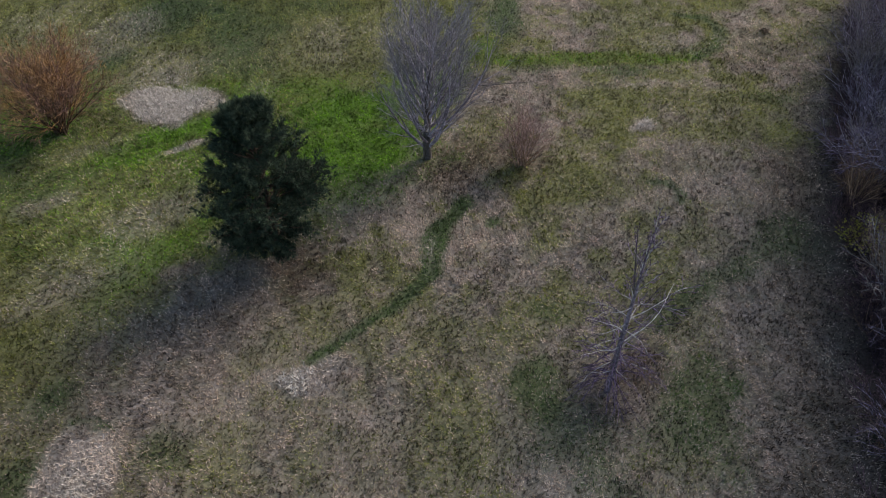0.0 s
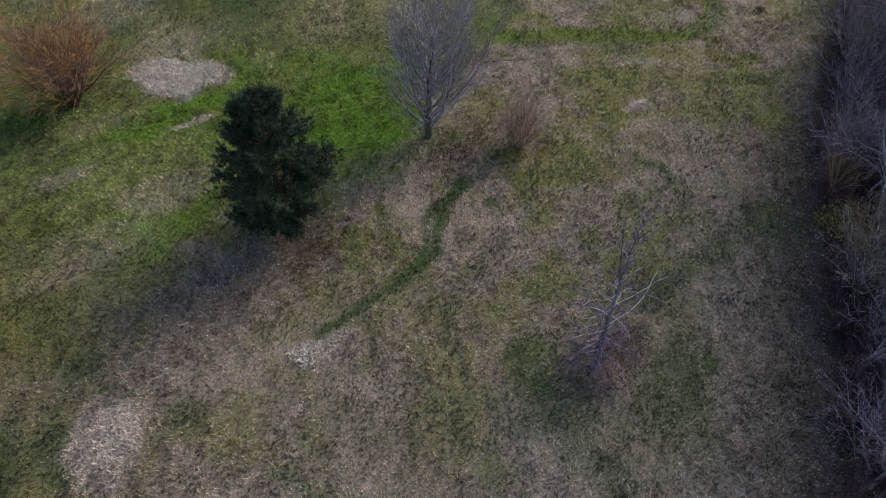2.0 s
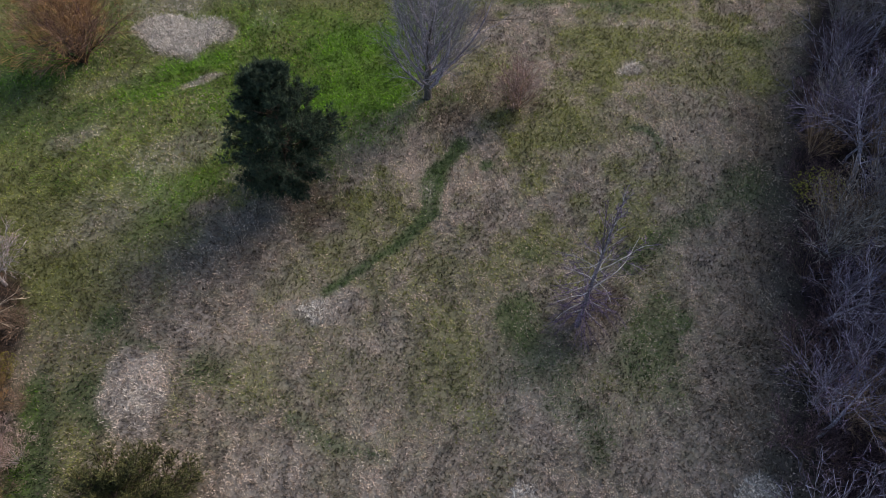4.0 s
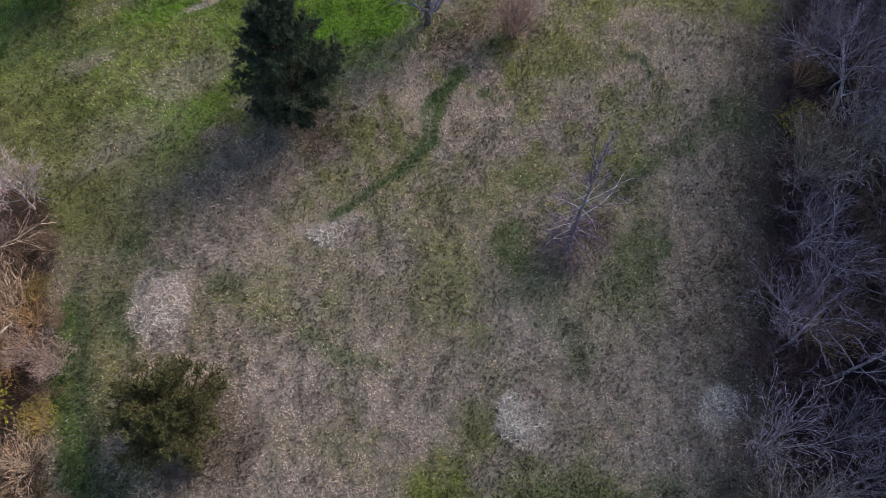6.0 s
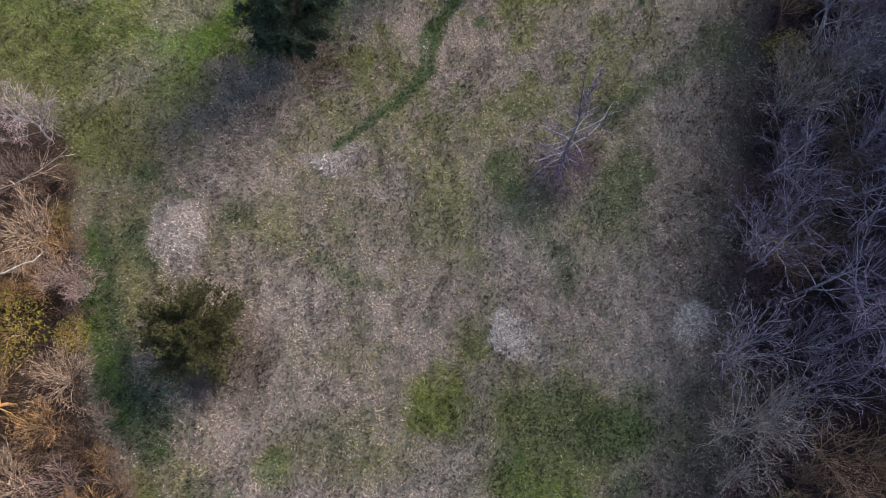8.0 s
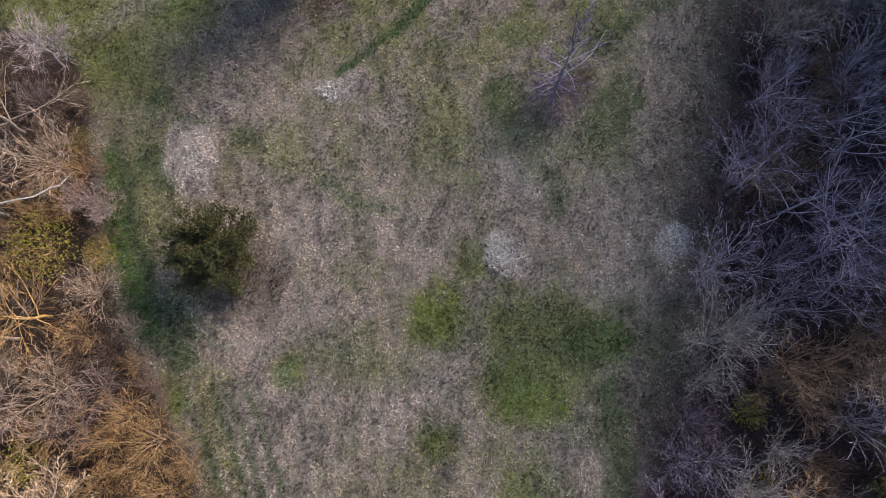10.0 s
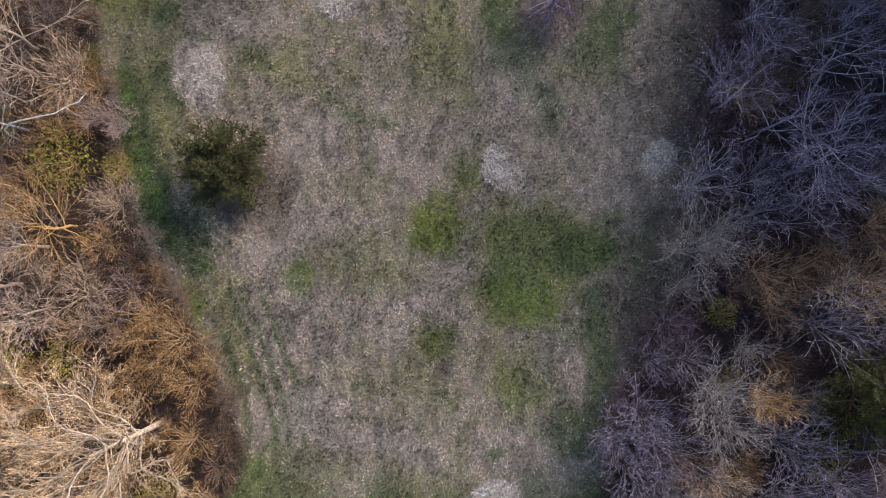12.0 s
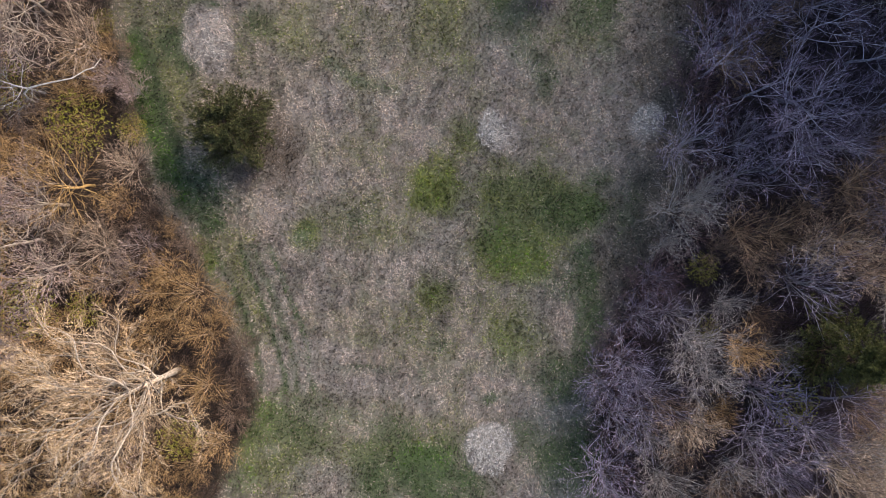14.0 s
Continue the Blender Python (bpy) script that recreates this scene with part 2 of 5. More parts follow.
def wood_meshes(rng, name, out, bark_mat, twig_mat, thin=0.014, limb_mat=None):
    """Meshes of the trunk, of each limb and of the twigs from grown levels."""
    made = [("trunk", mesh_of(name + "_trunk", *piped(*out[0][0], 7), bark_mat))]
    for pts, rad in out[1]:
        made.append(("limb", mesh_of(name + "_limb", *piped(pts, [max(0.012, r) for r in rad], 4), limb_mat or bark_mat)))
    made.append(("bough_work", rod_mesh(name + "_boughs", out[2], limb_mat or bark_mat, thin)))
    made.append(("twig_crown", crown_mesh(rng, name + "_twigs", out[3:], twig_mat, thin, 0)))
    return made


def leafage(rng, spots, count, size, width, spread=1.0, up=0.3):
    """Needles or small leaves: count narrow triangles round each spot (place, direction)."""
    g = np.random.default_rng(rng.randrange(1 << 30))
    p = np.repeat(np.array([s[0][:] for s in spots]), count, 0)
    d = np.repeat(np.array([s[1][:] for s in spots]), count, 0)
    way = d + g.normal(0, spread, p.shape)
    way[:, 2] += up
    way /= np.linalg.norm(way, axis=1, keepdims=True)
    u, v = frames_of(way)
    ang = g.uniform(0, 2 * np.pi, (len(p), 1))
    side = u * np.cos(ang) + v * np.sin(ang)
    long = size * g.uniform(0.6, 1.3, (len(p), 1))
    verts = np.stack([p - side * width, p + side * width, p + way * long], 1).reshape(-1, 3)
    return verts, np.arange(len(verts)).reshape(-1, 3)


# ---- the ground ----
def lattice_noise(x, y, size, seed):
    """Smooth value noise, 0 to 1."""
    g = np.random.default_rng(seed).random((64, 64))
    x, y = x / size, y / size
    i, j = np.floor(x).astype(int), np.floor(y).astype(int)
    fx, fy = x - i, y - j
    fx, fy = fx * fx * (3 - 2 * fx), fy * fy * (3 - 2 * fy)
    i, j, i1, j1 = i % 64, j % 64, (i + 1) % 64, (j + 1) % 64
    return (g[i, j] * (1 - fx) + g[i1, j] * fx) * (1 - fy) + (g[i, j1] * (1 - fx) + g[i1, j1] * fx) * fy


def cloudy(x, y, size, seed):
    return sum(lattice_noise(x, y, size / 2 ** k, seed + k) * 0.5 ** k for k in range(4)) / 1.875


def smooth(v, low, high):
    v = np.clip((v - low) / (high - low), 0, 1)
    return v * v * (3 - 2 * v)


GREEN, PALE, LUSH, SHADED_LITTER, RUST, DARK, DULL = range(7)
PATCHES = []


def patch(kind, x, y, rx, ry, turn=0.0, amount=1.0, soft=0.5):
    PATCHES.append((kind, x, y, rx, ry, radians(turn), amount, soft))


def beside(x, y, line):
    """How far right of a line running up +y a place lies, in x."""
    return x - np.interp(y, [p[1] for p in line], [p[0] for p in line])


# the edges of the two woods, from near to far
WOOD_LEFT = [(-17.5, -60), (-17.5, -20), (-13.5, -11.5), (-16.3, -4.3), (-18.8, -0.2), (-20.9, 4.0), (-22.2, 7.0), (-23.8, 13.2), (-24.3, 17.0), (-25.6, 23.0), (-40.0, 30.0), (-300, 60)]
WOOD_RIGHT = [(12.4, -60), (12.2, -19), (11.8, -12.0), (12.6, -7.5), (14.6, -3.5), (17.0, 0.5), (18.8, 6.6), (20.4, 15.0), (21.4, 22.0), (23.4, 28.0), (25.8, 36.0), (30.0, 45.6), (35.6, 56.9), (70, 90)]
GREEN_EDGE = [(-23.5, 22.4), (-18.4, 25.2), (-13.8, 30.3), (-7.1, 31.9), (-2.2, 37.2), (0.5, 41.0), (3.0, 49.0), (8.0, 62.0), (20, 90)]
STRIPES = []


def stripe(kind, amount, half, *line):
    """A stripe of one cover along a line, half as wide as half tells."""
    STRIPES.append((kind, amount, half, line))


TRAIL = [(-7.0, 21.8), (-5.7, 22.8), (-4.2, 24.1), (-2.8, 25.1), (-1.3, 26.8), (-0.7, 28.2), (-0.4, 30.2), (0.2, 31.7), (0.9, 32.8), (1.5, 33.7)]

# the near meadow
patch(GREEN, -21.2, 12.2, 8.1, 2.5, 75, 0.68, 0.7)
patch(DARK, -17.7, 18.3, 0.9, 0.6, -1, 0.7, 0.5)
patch(DARK, -19.6, 15.5, 1.2, 1.0, 0, 0.75, 0.5)
patch(LUSH, -22.3, 11.0, 2.1, 0.5, 79, 0.17, 0.8)
patch(PALE, -17.0, 15.4, 2.5, 1.7, -75, 0.98, 0.2)
patch(PALE, -17.9, 17.0, 1.0, 0.9, 0, 0.7, 0.3)
# shade at the young pine's foot, painted as dark green grass
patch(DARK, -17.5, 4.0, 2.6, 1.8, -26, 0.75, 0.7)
patch(RUST, -11.9, 7.8, 3.1, 1.3, -83, 0.85, 0.7)
patch(RUST, -13.1, 5.0, 1.7, 1.3, -1, 0.35, 0.8)
patch(PALE, -9.1, 10.7, 3.4, 2.6, -21, 0.42, 0.8)
patch(PALE, -13.1, 2.8, 2.3, 1.4, -1, 0.22, 0.8)
patch(PALE, -8.6, 4.4, 3.0, 2.1, -1, 0.22, 0.8)
patch(PALE, -3.6, 10.4, 3.0, 1.9, -1, 0.32, 0.8)
patch(PALE, -9.2, 16.2, 1.5, 0.8, -1, 0.1, 0.8)
patch(DARK, -13.7, 16.8, 1.4, 1.0, -1, 0.5, 0.7)
patch(GREEN, -10.8, 15.8, 1.9, 1.7, 0, 0.6, 0.7)
patch(GREEN, -6.6, 15.9, 1.5, 0.9, -91, 0.5, 0.7)
patch(GREEN, -14.6, 14.5, 1.7, 1.1, -31, 0.35, 0.8)
patch(GREEN, -10.1, 0.8, 1.1, 1.1, -92, 0.9, 0.5)
patch(DARK, -10.1, 0.8, 0.7, 0.7, -92, 0.7, 0.6)
patch(LUSH, -9.9, 0.6, 0.6, 0.6, -91, 0.2, 0.7)
patch(GREEN, -6.9, 2.3, 3.0, 1.4, 7, 0.55, 0.8)
patch(GREEN, -4.0, 0.8, 2.6, 1.4, -1, 0.55, 0.8)
patch(DARK, -6.5, 2.0, 0.9, 0.7, -1, 0.4, 0.7)
patch(GREEN, -8.9, 8.2, 1.3, 0.7, -1, 0.3, 0.8)
patch(GREEN, -5.8, 7.0, 1.1, 0.8, -91, 0.35, 0.8)
patch(GREEN, -7.9, 6.4, 1.3, 0.9, -1, 0.3, 0.8)
patch(GREEN, -0.3, 4.0, 2.3, 2.0, 14, 1, 0.5)
patch(LUSH, -0.2, 3.8, 1.7, 1.4, -1, 0.14, 0.8)
patch(GREEN, 2.2, 7.8, 1.5, 1.5, 39, 0.75, 0.6)
patch(DARK, 2.6, 8.4, 0.9, 0.8, -91, 0.3, 0.7)
patch(GREEN, 7.4, 2.4, 4.7, 3.9, -11, 0.85, 0.6)
patch(GREEN, 5.2, -0.8, 3.0, 2.3, -1, 0.9, 0.6)
patch(DARK, 10.0, 2.1, 2.7, 2.0, -1, 0.7, 0.6)
patch(DARK, 5.2, 0.7, 2.1, 1.9, -1, 0.5, 0.7)
patch(LUSH, 5.9, -1.2, 1.8, 1.5, -1, 0.25, 0.7)
patch(LUSH, 10.9, 2.2, 1.5, 1.1, -1, 0.15, 0.8)
patch(LUSH, 4.2, 0.1, 1.1, 1.0, -1, 0.15, 0.8)
patch(DARK, 6.8, 4.3, 2.4, 1.2, -13, 0.45, 0.7)
patch(GREEN, -1.6, 1.4, 3.0, 1.7, -1, 0.35, 0.8)
patch(PALE, -0.1, 0.0, 1.9, 1.8, -91, 0.4, 0.7)
patch(PALE, -2.7, -1.5, 3.0, 1.8, 9, 0.35, 0.8)
patch(PALE, 2.2, 3.0, 2.1, 0.7, -91, 0.25, 0.8)
patch(PALE, 4.1, 8.5, 1.8, 1.2, -91, 0.95, 0.25)
patch(PALE, 5.6, 8.2, 1.5, 1.4, -91, 0.6, 0.4)
patch(PALE, 15.7, 9.1, 1.2, 1.2, 18, 0.97, 0.3)
patch(PALE, 11.3, 6.5, 2.0, 1.2, -1, 0.38, 0.8)
patch(PALE, 11.7, 9.4, 2.6, 1.7, -1, 0.22, 0.9)
patch(PALE, 15.4, 6.1, 1.1, 0.9, -1, 0.3, 0.8)
patch(GREEN, -0.2, 16.0, 3.0, 1.1, -86, 0.5, 0.8)
patch(GREEN, 2.0, 13.6, 1.5, 0.7, -1, 0.5, 0.7)
patch(GREEN, -3.2, 15.5, 1.3, 1.3, 53, 0.3, 0.9)
patch(GREEN, 3.2, 11.0, 1.3, 1.3, 39, 0.3, 0.9)
patch(DARK, -0.3, 9.4, 0.9, 0.4, -1, 0.35, 0.7)
patch(DARK, 7.1, 13.5, 2.0, 0.9, -51, 0.6, 0.6)
patch(DARK, 6.7, 17.5, 1.9, 1.5, -1, 0.55, 0.7)
patch(DARK, 11.0, 17.3, 2.1, 1.5, -1, 0.6, 0.6)
patch(GREEN, 10.9, 15.8, 2.6, 1.9, -1, 0.5, 0.8)
patch(DARK, 12.6, 14.9, 1.3, 1.1, 0, 0.35, 0.8)
patch(PALE, 6.0, 12.6, 1.7, 1.3, -91, 0.3, 0.8)
patch(DARK, 11.9, 4.7, 0.9, 0.8, -91, 0.5, 0.7)
# brown ground by the grey wood, with the wood's shade painted in
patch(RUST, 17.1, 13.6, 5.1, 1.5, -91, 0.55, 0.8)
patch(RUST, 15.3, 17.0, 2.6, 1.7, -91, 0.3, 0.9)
# the grey wood's shade on the meadow, put in as dark grass
patch(DARK, 14.7, 1.8, 2.6, 1.7, -91, 0.5, 0.8)
patch(GREEN, -15.3, -2.7, 4.7, 2.1, -67, 0.6, 0.7)
patch(LUSH, -15.1, -3.9, 1.4, 0.6, -67, 0.3, 0.6)
patch(GREEN, -17.6, -0.7, 2.1, 0.8, -56, 0.8, 0.6)
patch(LUSH, -17.3, -1.4, 1.4, 0.4, -53, 0.25, 0.6)
patch(PALE, -16.0, -2.5, 0.9, 0.3, -61, 0.7, 0.5)
patch(PALE, -15.1, -3.5, 0.6, 0.2, -81, 0.3, 0.5)
patch(PALE, -10.2, -0.9, 2.0, 1.3, -1, 0.32, 0.8)
patch(PALE, -7.6, -3.6, 2.6, 2.6, -77, 0.2, 0.9)
patch(PALE, -8.5, -8.0, 1.9, 0.8, -15, 0.42, 0.7)
patch(DARK, -8.2, -9.2, 2.6, 0.3, -4, 0.3, 0.8)
patch(GREEN, -12.5, -15.3, 5.1, 4.0, -1, 0.75, 0.6)
patch(DARK, -11.2, -13.8, 3.4, 2.6, -1, 0.5, 0.8)
patch(LUSH, -12.8, -12.0, 1.4, 0.9, 19, 0.28, 0.6)
patch(LUSH, -14.9, -14.4, 2.0, 1.1, 24, 0.23, 0.7)
patch(LUSH, -15.3, -17.5, 1.4, 1.3, -2, 0.3, 0.7)
patch(DARK, -9.6, -15.1, 2.1, 1.7, -1, 0.4, 0.8)
patch(PALE, -9.5, -17.3, 1.9, 1.3, 14, 0.42, 0.7)
patch(PALE, -12.9, -15.4, 0.9, 0.4, -1, 0.25, 0.8)
patch(DARK, -1.7, -17.3, 4.5, 2.4, -1, 0.9, 0.6)
patch(LUSH, -1.6, -15.9, 2.6, 0.9, -1, 0.23, 0.7)
patch(DARK, -3.9, -14.4, 2.6, 1.7, -1, 0.6, 0.7)
patch(GREEN, -3.5, -15.6, 5.1, 3.4, -1, 0.7, 0.7)
patch(PALE, -6.1, -13.3, 1.7, 1.1, -1, 0.25, 0.8)
patch(PALE, -7.8, -17.7, 1.4, 1.1, -1, 0.25, 0.8)
patch(PALE, 3.4, -15.4, 2.0, 1.8, -2, 1, 0.18)
patch(PALE, 5.3, -14.7, 1.1, 0.5, -91, 0.5, 0.4)
patch(PALE, 2.0, -15.5, 0.8, 0.6, -1, 0.5, 0.4)
patch(GREEN, -0.4, -3.6, 1.5, 1.5, -91, 0.85, 0.6)
patch(LUSH, -0.2, -3.4, 0.9, 0.9, -91, 0.25, 0.7)
patch(GREEN, -1.9, -6.3, 1.9, 1.7, -91, 0.45, 0.8)
patch(GREEN, -5.9, -6.7, 1.5, 1.4, -1, 0.4, 0.8)
patch(GREEN, -5.5, -4.1, 1.3, 0.9, -1, 0.35, 0.8)
patch(GREEN, 5.8, -6.9, 2.8, 2.3, -81, 0.75, 0.7)
patch(LUSH, 5.9, -7.5, 1.5, 1.2, -1, 0.15, 0.8)
patch(DARK, 5.0, -8.9, 1.3, 1.0, -1, 0.35, 0.8)
patch(DARK, 8.5, -10.4, 2.2, 2.0, -91, 0.75, 0.6)
patch(DARK, 9.5, -16.0, 3.2, 2.8, -91, 0.85, 0.6)
patch(DARK, 6.7, -14.5, 2.4, 1.5, -1, 0.65, 0.7)
patch(DARK, 9.9, -3.4, 2.0, 1.7, -1, 0.6, 0.7)
patch(PALE, 7.9, -5.5, 2.1, 1.7, -91, 0.4, 0.7)
patch(PALE, 6.3, -11.5, 1.5, 1.3, -1, 0.42, 0.6)
patch(PALE, 8.6, -13.1, 1.5, 0.9, -1, 0.32, 0.7)
patch(PALE, 4.3, -10.7, 3.0, 2.1, -1, 0.2, 0.9)
patch(DARK, 3.8, -11.4, 0.8, 0.5, 19, 1, 0.4)
patch(GREEN, 0.2, -7.6, 1.5, 1.3, -1, 0.4, 0.8)
patch(DARK, 0.0, -7.4, 0.6, 0.5, -1, 0.4, 0.7)
patch(GREEN, 3.4, -4.6, 3.0, 1.7, -1, 0.3, 0.9)
patch(PALE, -0.9, -12.2, 1.1, 0.8, -1, 0.35, 0.8)
patch(DARK, -0.5, -9.9, 1.5, 0.5, -1, 0.25, 0.8)
patch(PALE, 7.5, -18.3, 2.1, 1.0, -1, 0.25, 0.9)
stripe(LUSH, 0.3, 0.6, (-23.0, 15.7), (-22.4, 12.3), (-21.7, 9.5), (-20.6, 6.5), (-19.3, 4.0))
stripe(DARK, 0.85, 1.2, (-22.7, 15.7), (-22.0, 12.3), (-21.3, 9.4), (-20.2, 6.5), (-18.9, 3.9), (-17.2, 2.0))
stripe(DARK, 0.75, 0.32, (-8.4, 13.9), (-6.9, 12.9), (-5.2, 12.0), (-3.2, 11.6))
stripe(GREEN, 0.6, 0.7, (-8.4, 13.9), (-6.9, 12.9), (-5.2, 12.0), (-3.2, 11.6))
# shade strip in front of the grey wood, painted as dark grass
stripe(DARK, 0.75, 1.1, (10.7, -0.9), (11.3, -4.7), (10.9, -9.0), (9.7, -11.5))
stripe(PALE, 0.4, 0.9, (-9.4, -9.4), (-6.8, -10.4), (-3.4, -10.9), (-0.7, -12.0))
stripe(DARK, 0.35, 0.35, (-12.0, -7.0), (-9.4, -9.1), (-3.5, -9.5))
stripe(DARK, 0.7, 0.3, (-16.8, -0.2), (-15.0, -4.5), (-13.8, -7.8), (-13.6, -10.8))
stripe(PALE, 0.2, 0.3, (-16.3, -0.2), (-14.5, -4.5), (-13.3, -7.8), (-13.1, -10.8))
stripe(DARK, 0.85, 0.24, (-15.0, -0.2), (-13.3, -4.4), (-12.1, -7.9), (-11.8, -10.8))
stripe(PALE, 0.3, 0.3, (-14.5, -0.2), (-12.8, -4.5), (-11.6, -7.9), (-11.3, -10.8))
stripe(DARK, 0.6, 0.35, (-14.0, -0.2), (-12.3, -4.5), (-11.1, -7.8), (-10.8, -10.8))
stripe(PALE, 0.35, 0.3, (-13.5, -0.2), (-11.8, -4.5), (-10.6, -7.9), (-10.3, -10.9))
stripe(DARK, 0.75, 0.22, (-12.8, -0.2), (-11.1, -4.4), (-9.9, -7.9), (-9.6, -10.9))
stripe(PALE, 0.15, 0.3, (-12.3, -0.2), (-10.6, -4.5), (-9.4, -7.9), (-9.1, -10.9))
stripe(SHADED_LITTER, 0.4, 1.5, (14.4, -3.0), (16.0, 1.5), (17.6, 6.5), (19.2, 13.5), (20.6, 20.0), (22.4, 28.0), (24.6, 36.0), (28.6, 45.0))
# brown earth along the grey wood, some of its shade in the colour
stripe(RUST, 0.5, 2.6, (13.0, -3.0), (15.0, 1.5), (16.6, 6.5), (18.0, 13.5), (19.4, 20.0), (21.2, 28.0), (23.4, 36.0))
# round the dead tree and the pine
patch(GREEN, -22.0, 24.4, 4.2, 3.7, 48, 0.75, 0.6)
patch(PALE, -18.2, 33.3, 3.4, 1.9, 17, 0.34, 0.7)
patch(PALE, -21.5, 29.7, 3.7, 1.4, 23, 0.24, 0.8)
patch(PALE, -22.0, 27.1, 3.3, 1.1, 25, 0.38, 0.7)
patch(RUST, -21.9, 26.6, 3.2, 1.3, 25, 0.25, 0.8)
patch(PALE, -25.8, 34.6, 2.3, 0.7, 33, 0.38, 0.6)
patch(PALE, -18.4, 40.2, 1.7, 0.3, 19, 0.7, 0.5)
patch(LUSH, -6.3, 39.3, 5.6, 4.1, 16, 1, 0.6)
patch(LUSH, -15.7, 38.9, 3.6, 2.9, -65, 0.55, 0.8)
patch(LUSH, -20.6, 40.1, 3.8, 1.6, 19, 0.75, 0.7)
patch(LUSH, -5.7, 34.9, 2.9, 1.6, 19, 0.5, 0.8)
patch(LUSH, -22.9, 36.7, 4.0, 1.4, 28, 0.3, 0.8)
# the willow shrub's shadow, painted as dark grass
patch(DARK, -31.3, 41.5, 4.5, 3.0, 21, 0.7, 0.7)
patch(DARK, -25.8, 36.3, 2.4, 0.8, 31, 0.55, 0.7)
patch(DARK, -30.9, 35.2, 1.9, 1.2, 27, 0.4, 0.8)
# pine's shadow swath: its dulling is painted by taking the green out
patch(DULL, -12.8, 25.6, 4.5, 3.2, 45, 1, 0.35)
patch(DULL, -14.8, 21.3, 2.5, 2.3, 73, 0.9, 0.45)
patch(DULL, -15.9, 19.3, 2.0, 1.7, 38, 0.7, 0.6)
patch(RUST, -8.5, 28.1, 2.7, 1.9, -5, 0.7, 0.7)
patch(RUST, -11.8, 27.0, 3.4, 1.9, 25, 0.35, 0.8)
patch(PALE, -7.5, 20.6, 1.2, 0.9, -6, 0.95, 0.3)
patch(PALE, -5.6, 21.5, 0.8, 0.5, 24, 0.75, 0.4)
patch(PALE, -15.2, 19.3, 1.5, 1.2, 17, 0.29, 0.7)
patch(PALE, -10.9, 22.3, 1.5, 0.7, -3, 0.15, 0.8)
patch(PALE, -6.0, 25.5, 1.8, 1.1, -67, 0.22, 0.8)
patch(PALE, -0.7, 29.2, 1.4, 0.3, 74, 0.38, 0.6)
patch(DARK, -19.8, 19.9, 1.4, 1.0, 37, 0.8, 0.6)
patch(DARK, -17.1, 18.3, 0.9, 0.5, 7, 0.9, 0.5)
patch(DARK, -18.4, 16.0, 1.1, 0.9, -33, 0.8, 0.6)
patch(DARK, -18.4, 14.2, 1.8, 1.0, -7, 0.7, 0.6)
patch(GREEN, -21.6, 16.4, 5.3, 1.7, -76, 0.5, 0.8)
patch(DARK, -14.2, 17.0, 1.4, 0.4, -7, 0.4, 0.7)
patch(GREEN, -13.0, 16.3, 3.0, 0.9, -6, 0.6, 0.7)
patch(GREEN, -9.8, 15.1, 1.8, 0.7, -2, 0.55, 0.7)
patch(RUST, -11.0, 13.4, 2.0, 0.7, -2, 0.2, 0.8)
patch(PALE, -8.9, 12.7, 2.1, 0.5, -84, 0.22, 0.8)
patch(GREEN, 0.3, 18.4, 4.3, 2.0, 86, 0.62, 0.8)
patch(GREEN, 2.3, 16.1, 2.2, 1.4, 87, 0.3, 0.9)
patch(PALE, -2.9, 19.6, 2.0, 1.1, -88, 0.21, 0.8)
patch(PALE, -4.0, 13.0, 2.0, 1.7, -9, 0.15, 0.9)
patch(DARK, 4.4, 19.5, 1.7, 1.2, 84, 0.75, 0.6)
patch(GREEN, 4.4, 19.5, 2.0, 1.6, 83, 0.7, 0.7)
# shade below the dead tree, put into the grass colour
patch(DARK, 6.0, 17.0, 2.3, 2.0, 12, 0.5, 0.7)
patch(GREEN, 12.1, 18.6, 2.7, 2.2, 32, 0.6, 0.7)
patch(DARK, 12.2, 18.2, 2.5, 2.0, 34, 0.6, 0.7)
patch(DARK, 14.1, 19.1, 1.2, 0.5, -72, 0.8, 0.6)
patch(RUST, 9.8, 20.2, 1.7, 1.5, 50, 0.85, 0.6)
patch(RUST, 8.4, 18.7, 1.1, 0.9, 16, 0.5, 0.7)
patch(GREEN, 12.8, 25.3, 2.5, 1.6, 77, 0.75, 0.6)
patch(GREEN, 6.0, 24.9, 2.1, 1.3, 12, 0.75, 0.6)
patch(DARK, 5.6, 24.7, 1.1, 0.7, 12, 0.4, 0.7)
patch(DARK, 20.6, 29.4, 2.4, 1.9, 44, 0.7, 0.7)
patch(PALE, 4.9, 13.2, 1.6, 1.3, 80, 0.26, 0.7)
patch(PALE, 11.5, 13.1, 2.0, 1.7, 18, 0.15, 0.9)
patch(PALE, 11.0, 29.5, 3.5, 1.9, 2, 0.19, 0.9)
patch(PALE, 4.8, 29.6, 2.4, 1.5, 1, 0.19, 0.9)
patch(GREEN, 9.2, 35.2, 4.1, 2.2, -8, 0.75, 0.7)
patch(GREEN, 7.0, 33.5, 1.6, 0.5, -0, 0.6, 0.7)
patch(GREEN, 20.2, 40.7, 4.9, 1.5, 9, 0.75, 0.7)
patch(GREEN, 18.7, 32.7, 2.0, 1.0, 3, 0.4, 0.8)
patch(GREEN, 16.8, 36.2, 2.5, 1.6, 6, 0.3, 0.9)
patch(PALE, 17.3, 34.0, 3.7, 2.1, 4, 0.21, 0.9)
patch(PALE, 14.6, 41.1, 1.6, 0.8, 17, 0.9, 0.3)
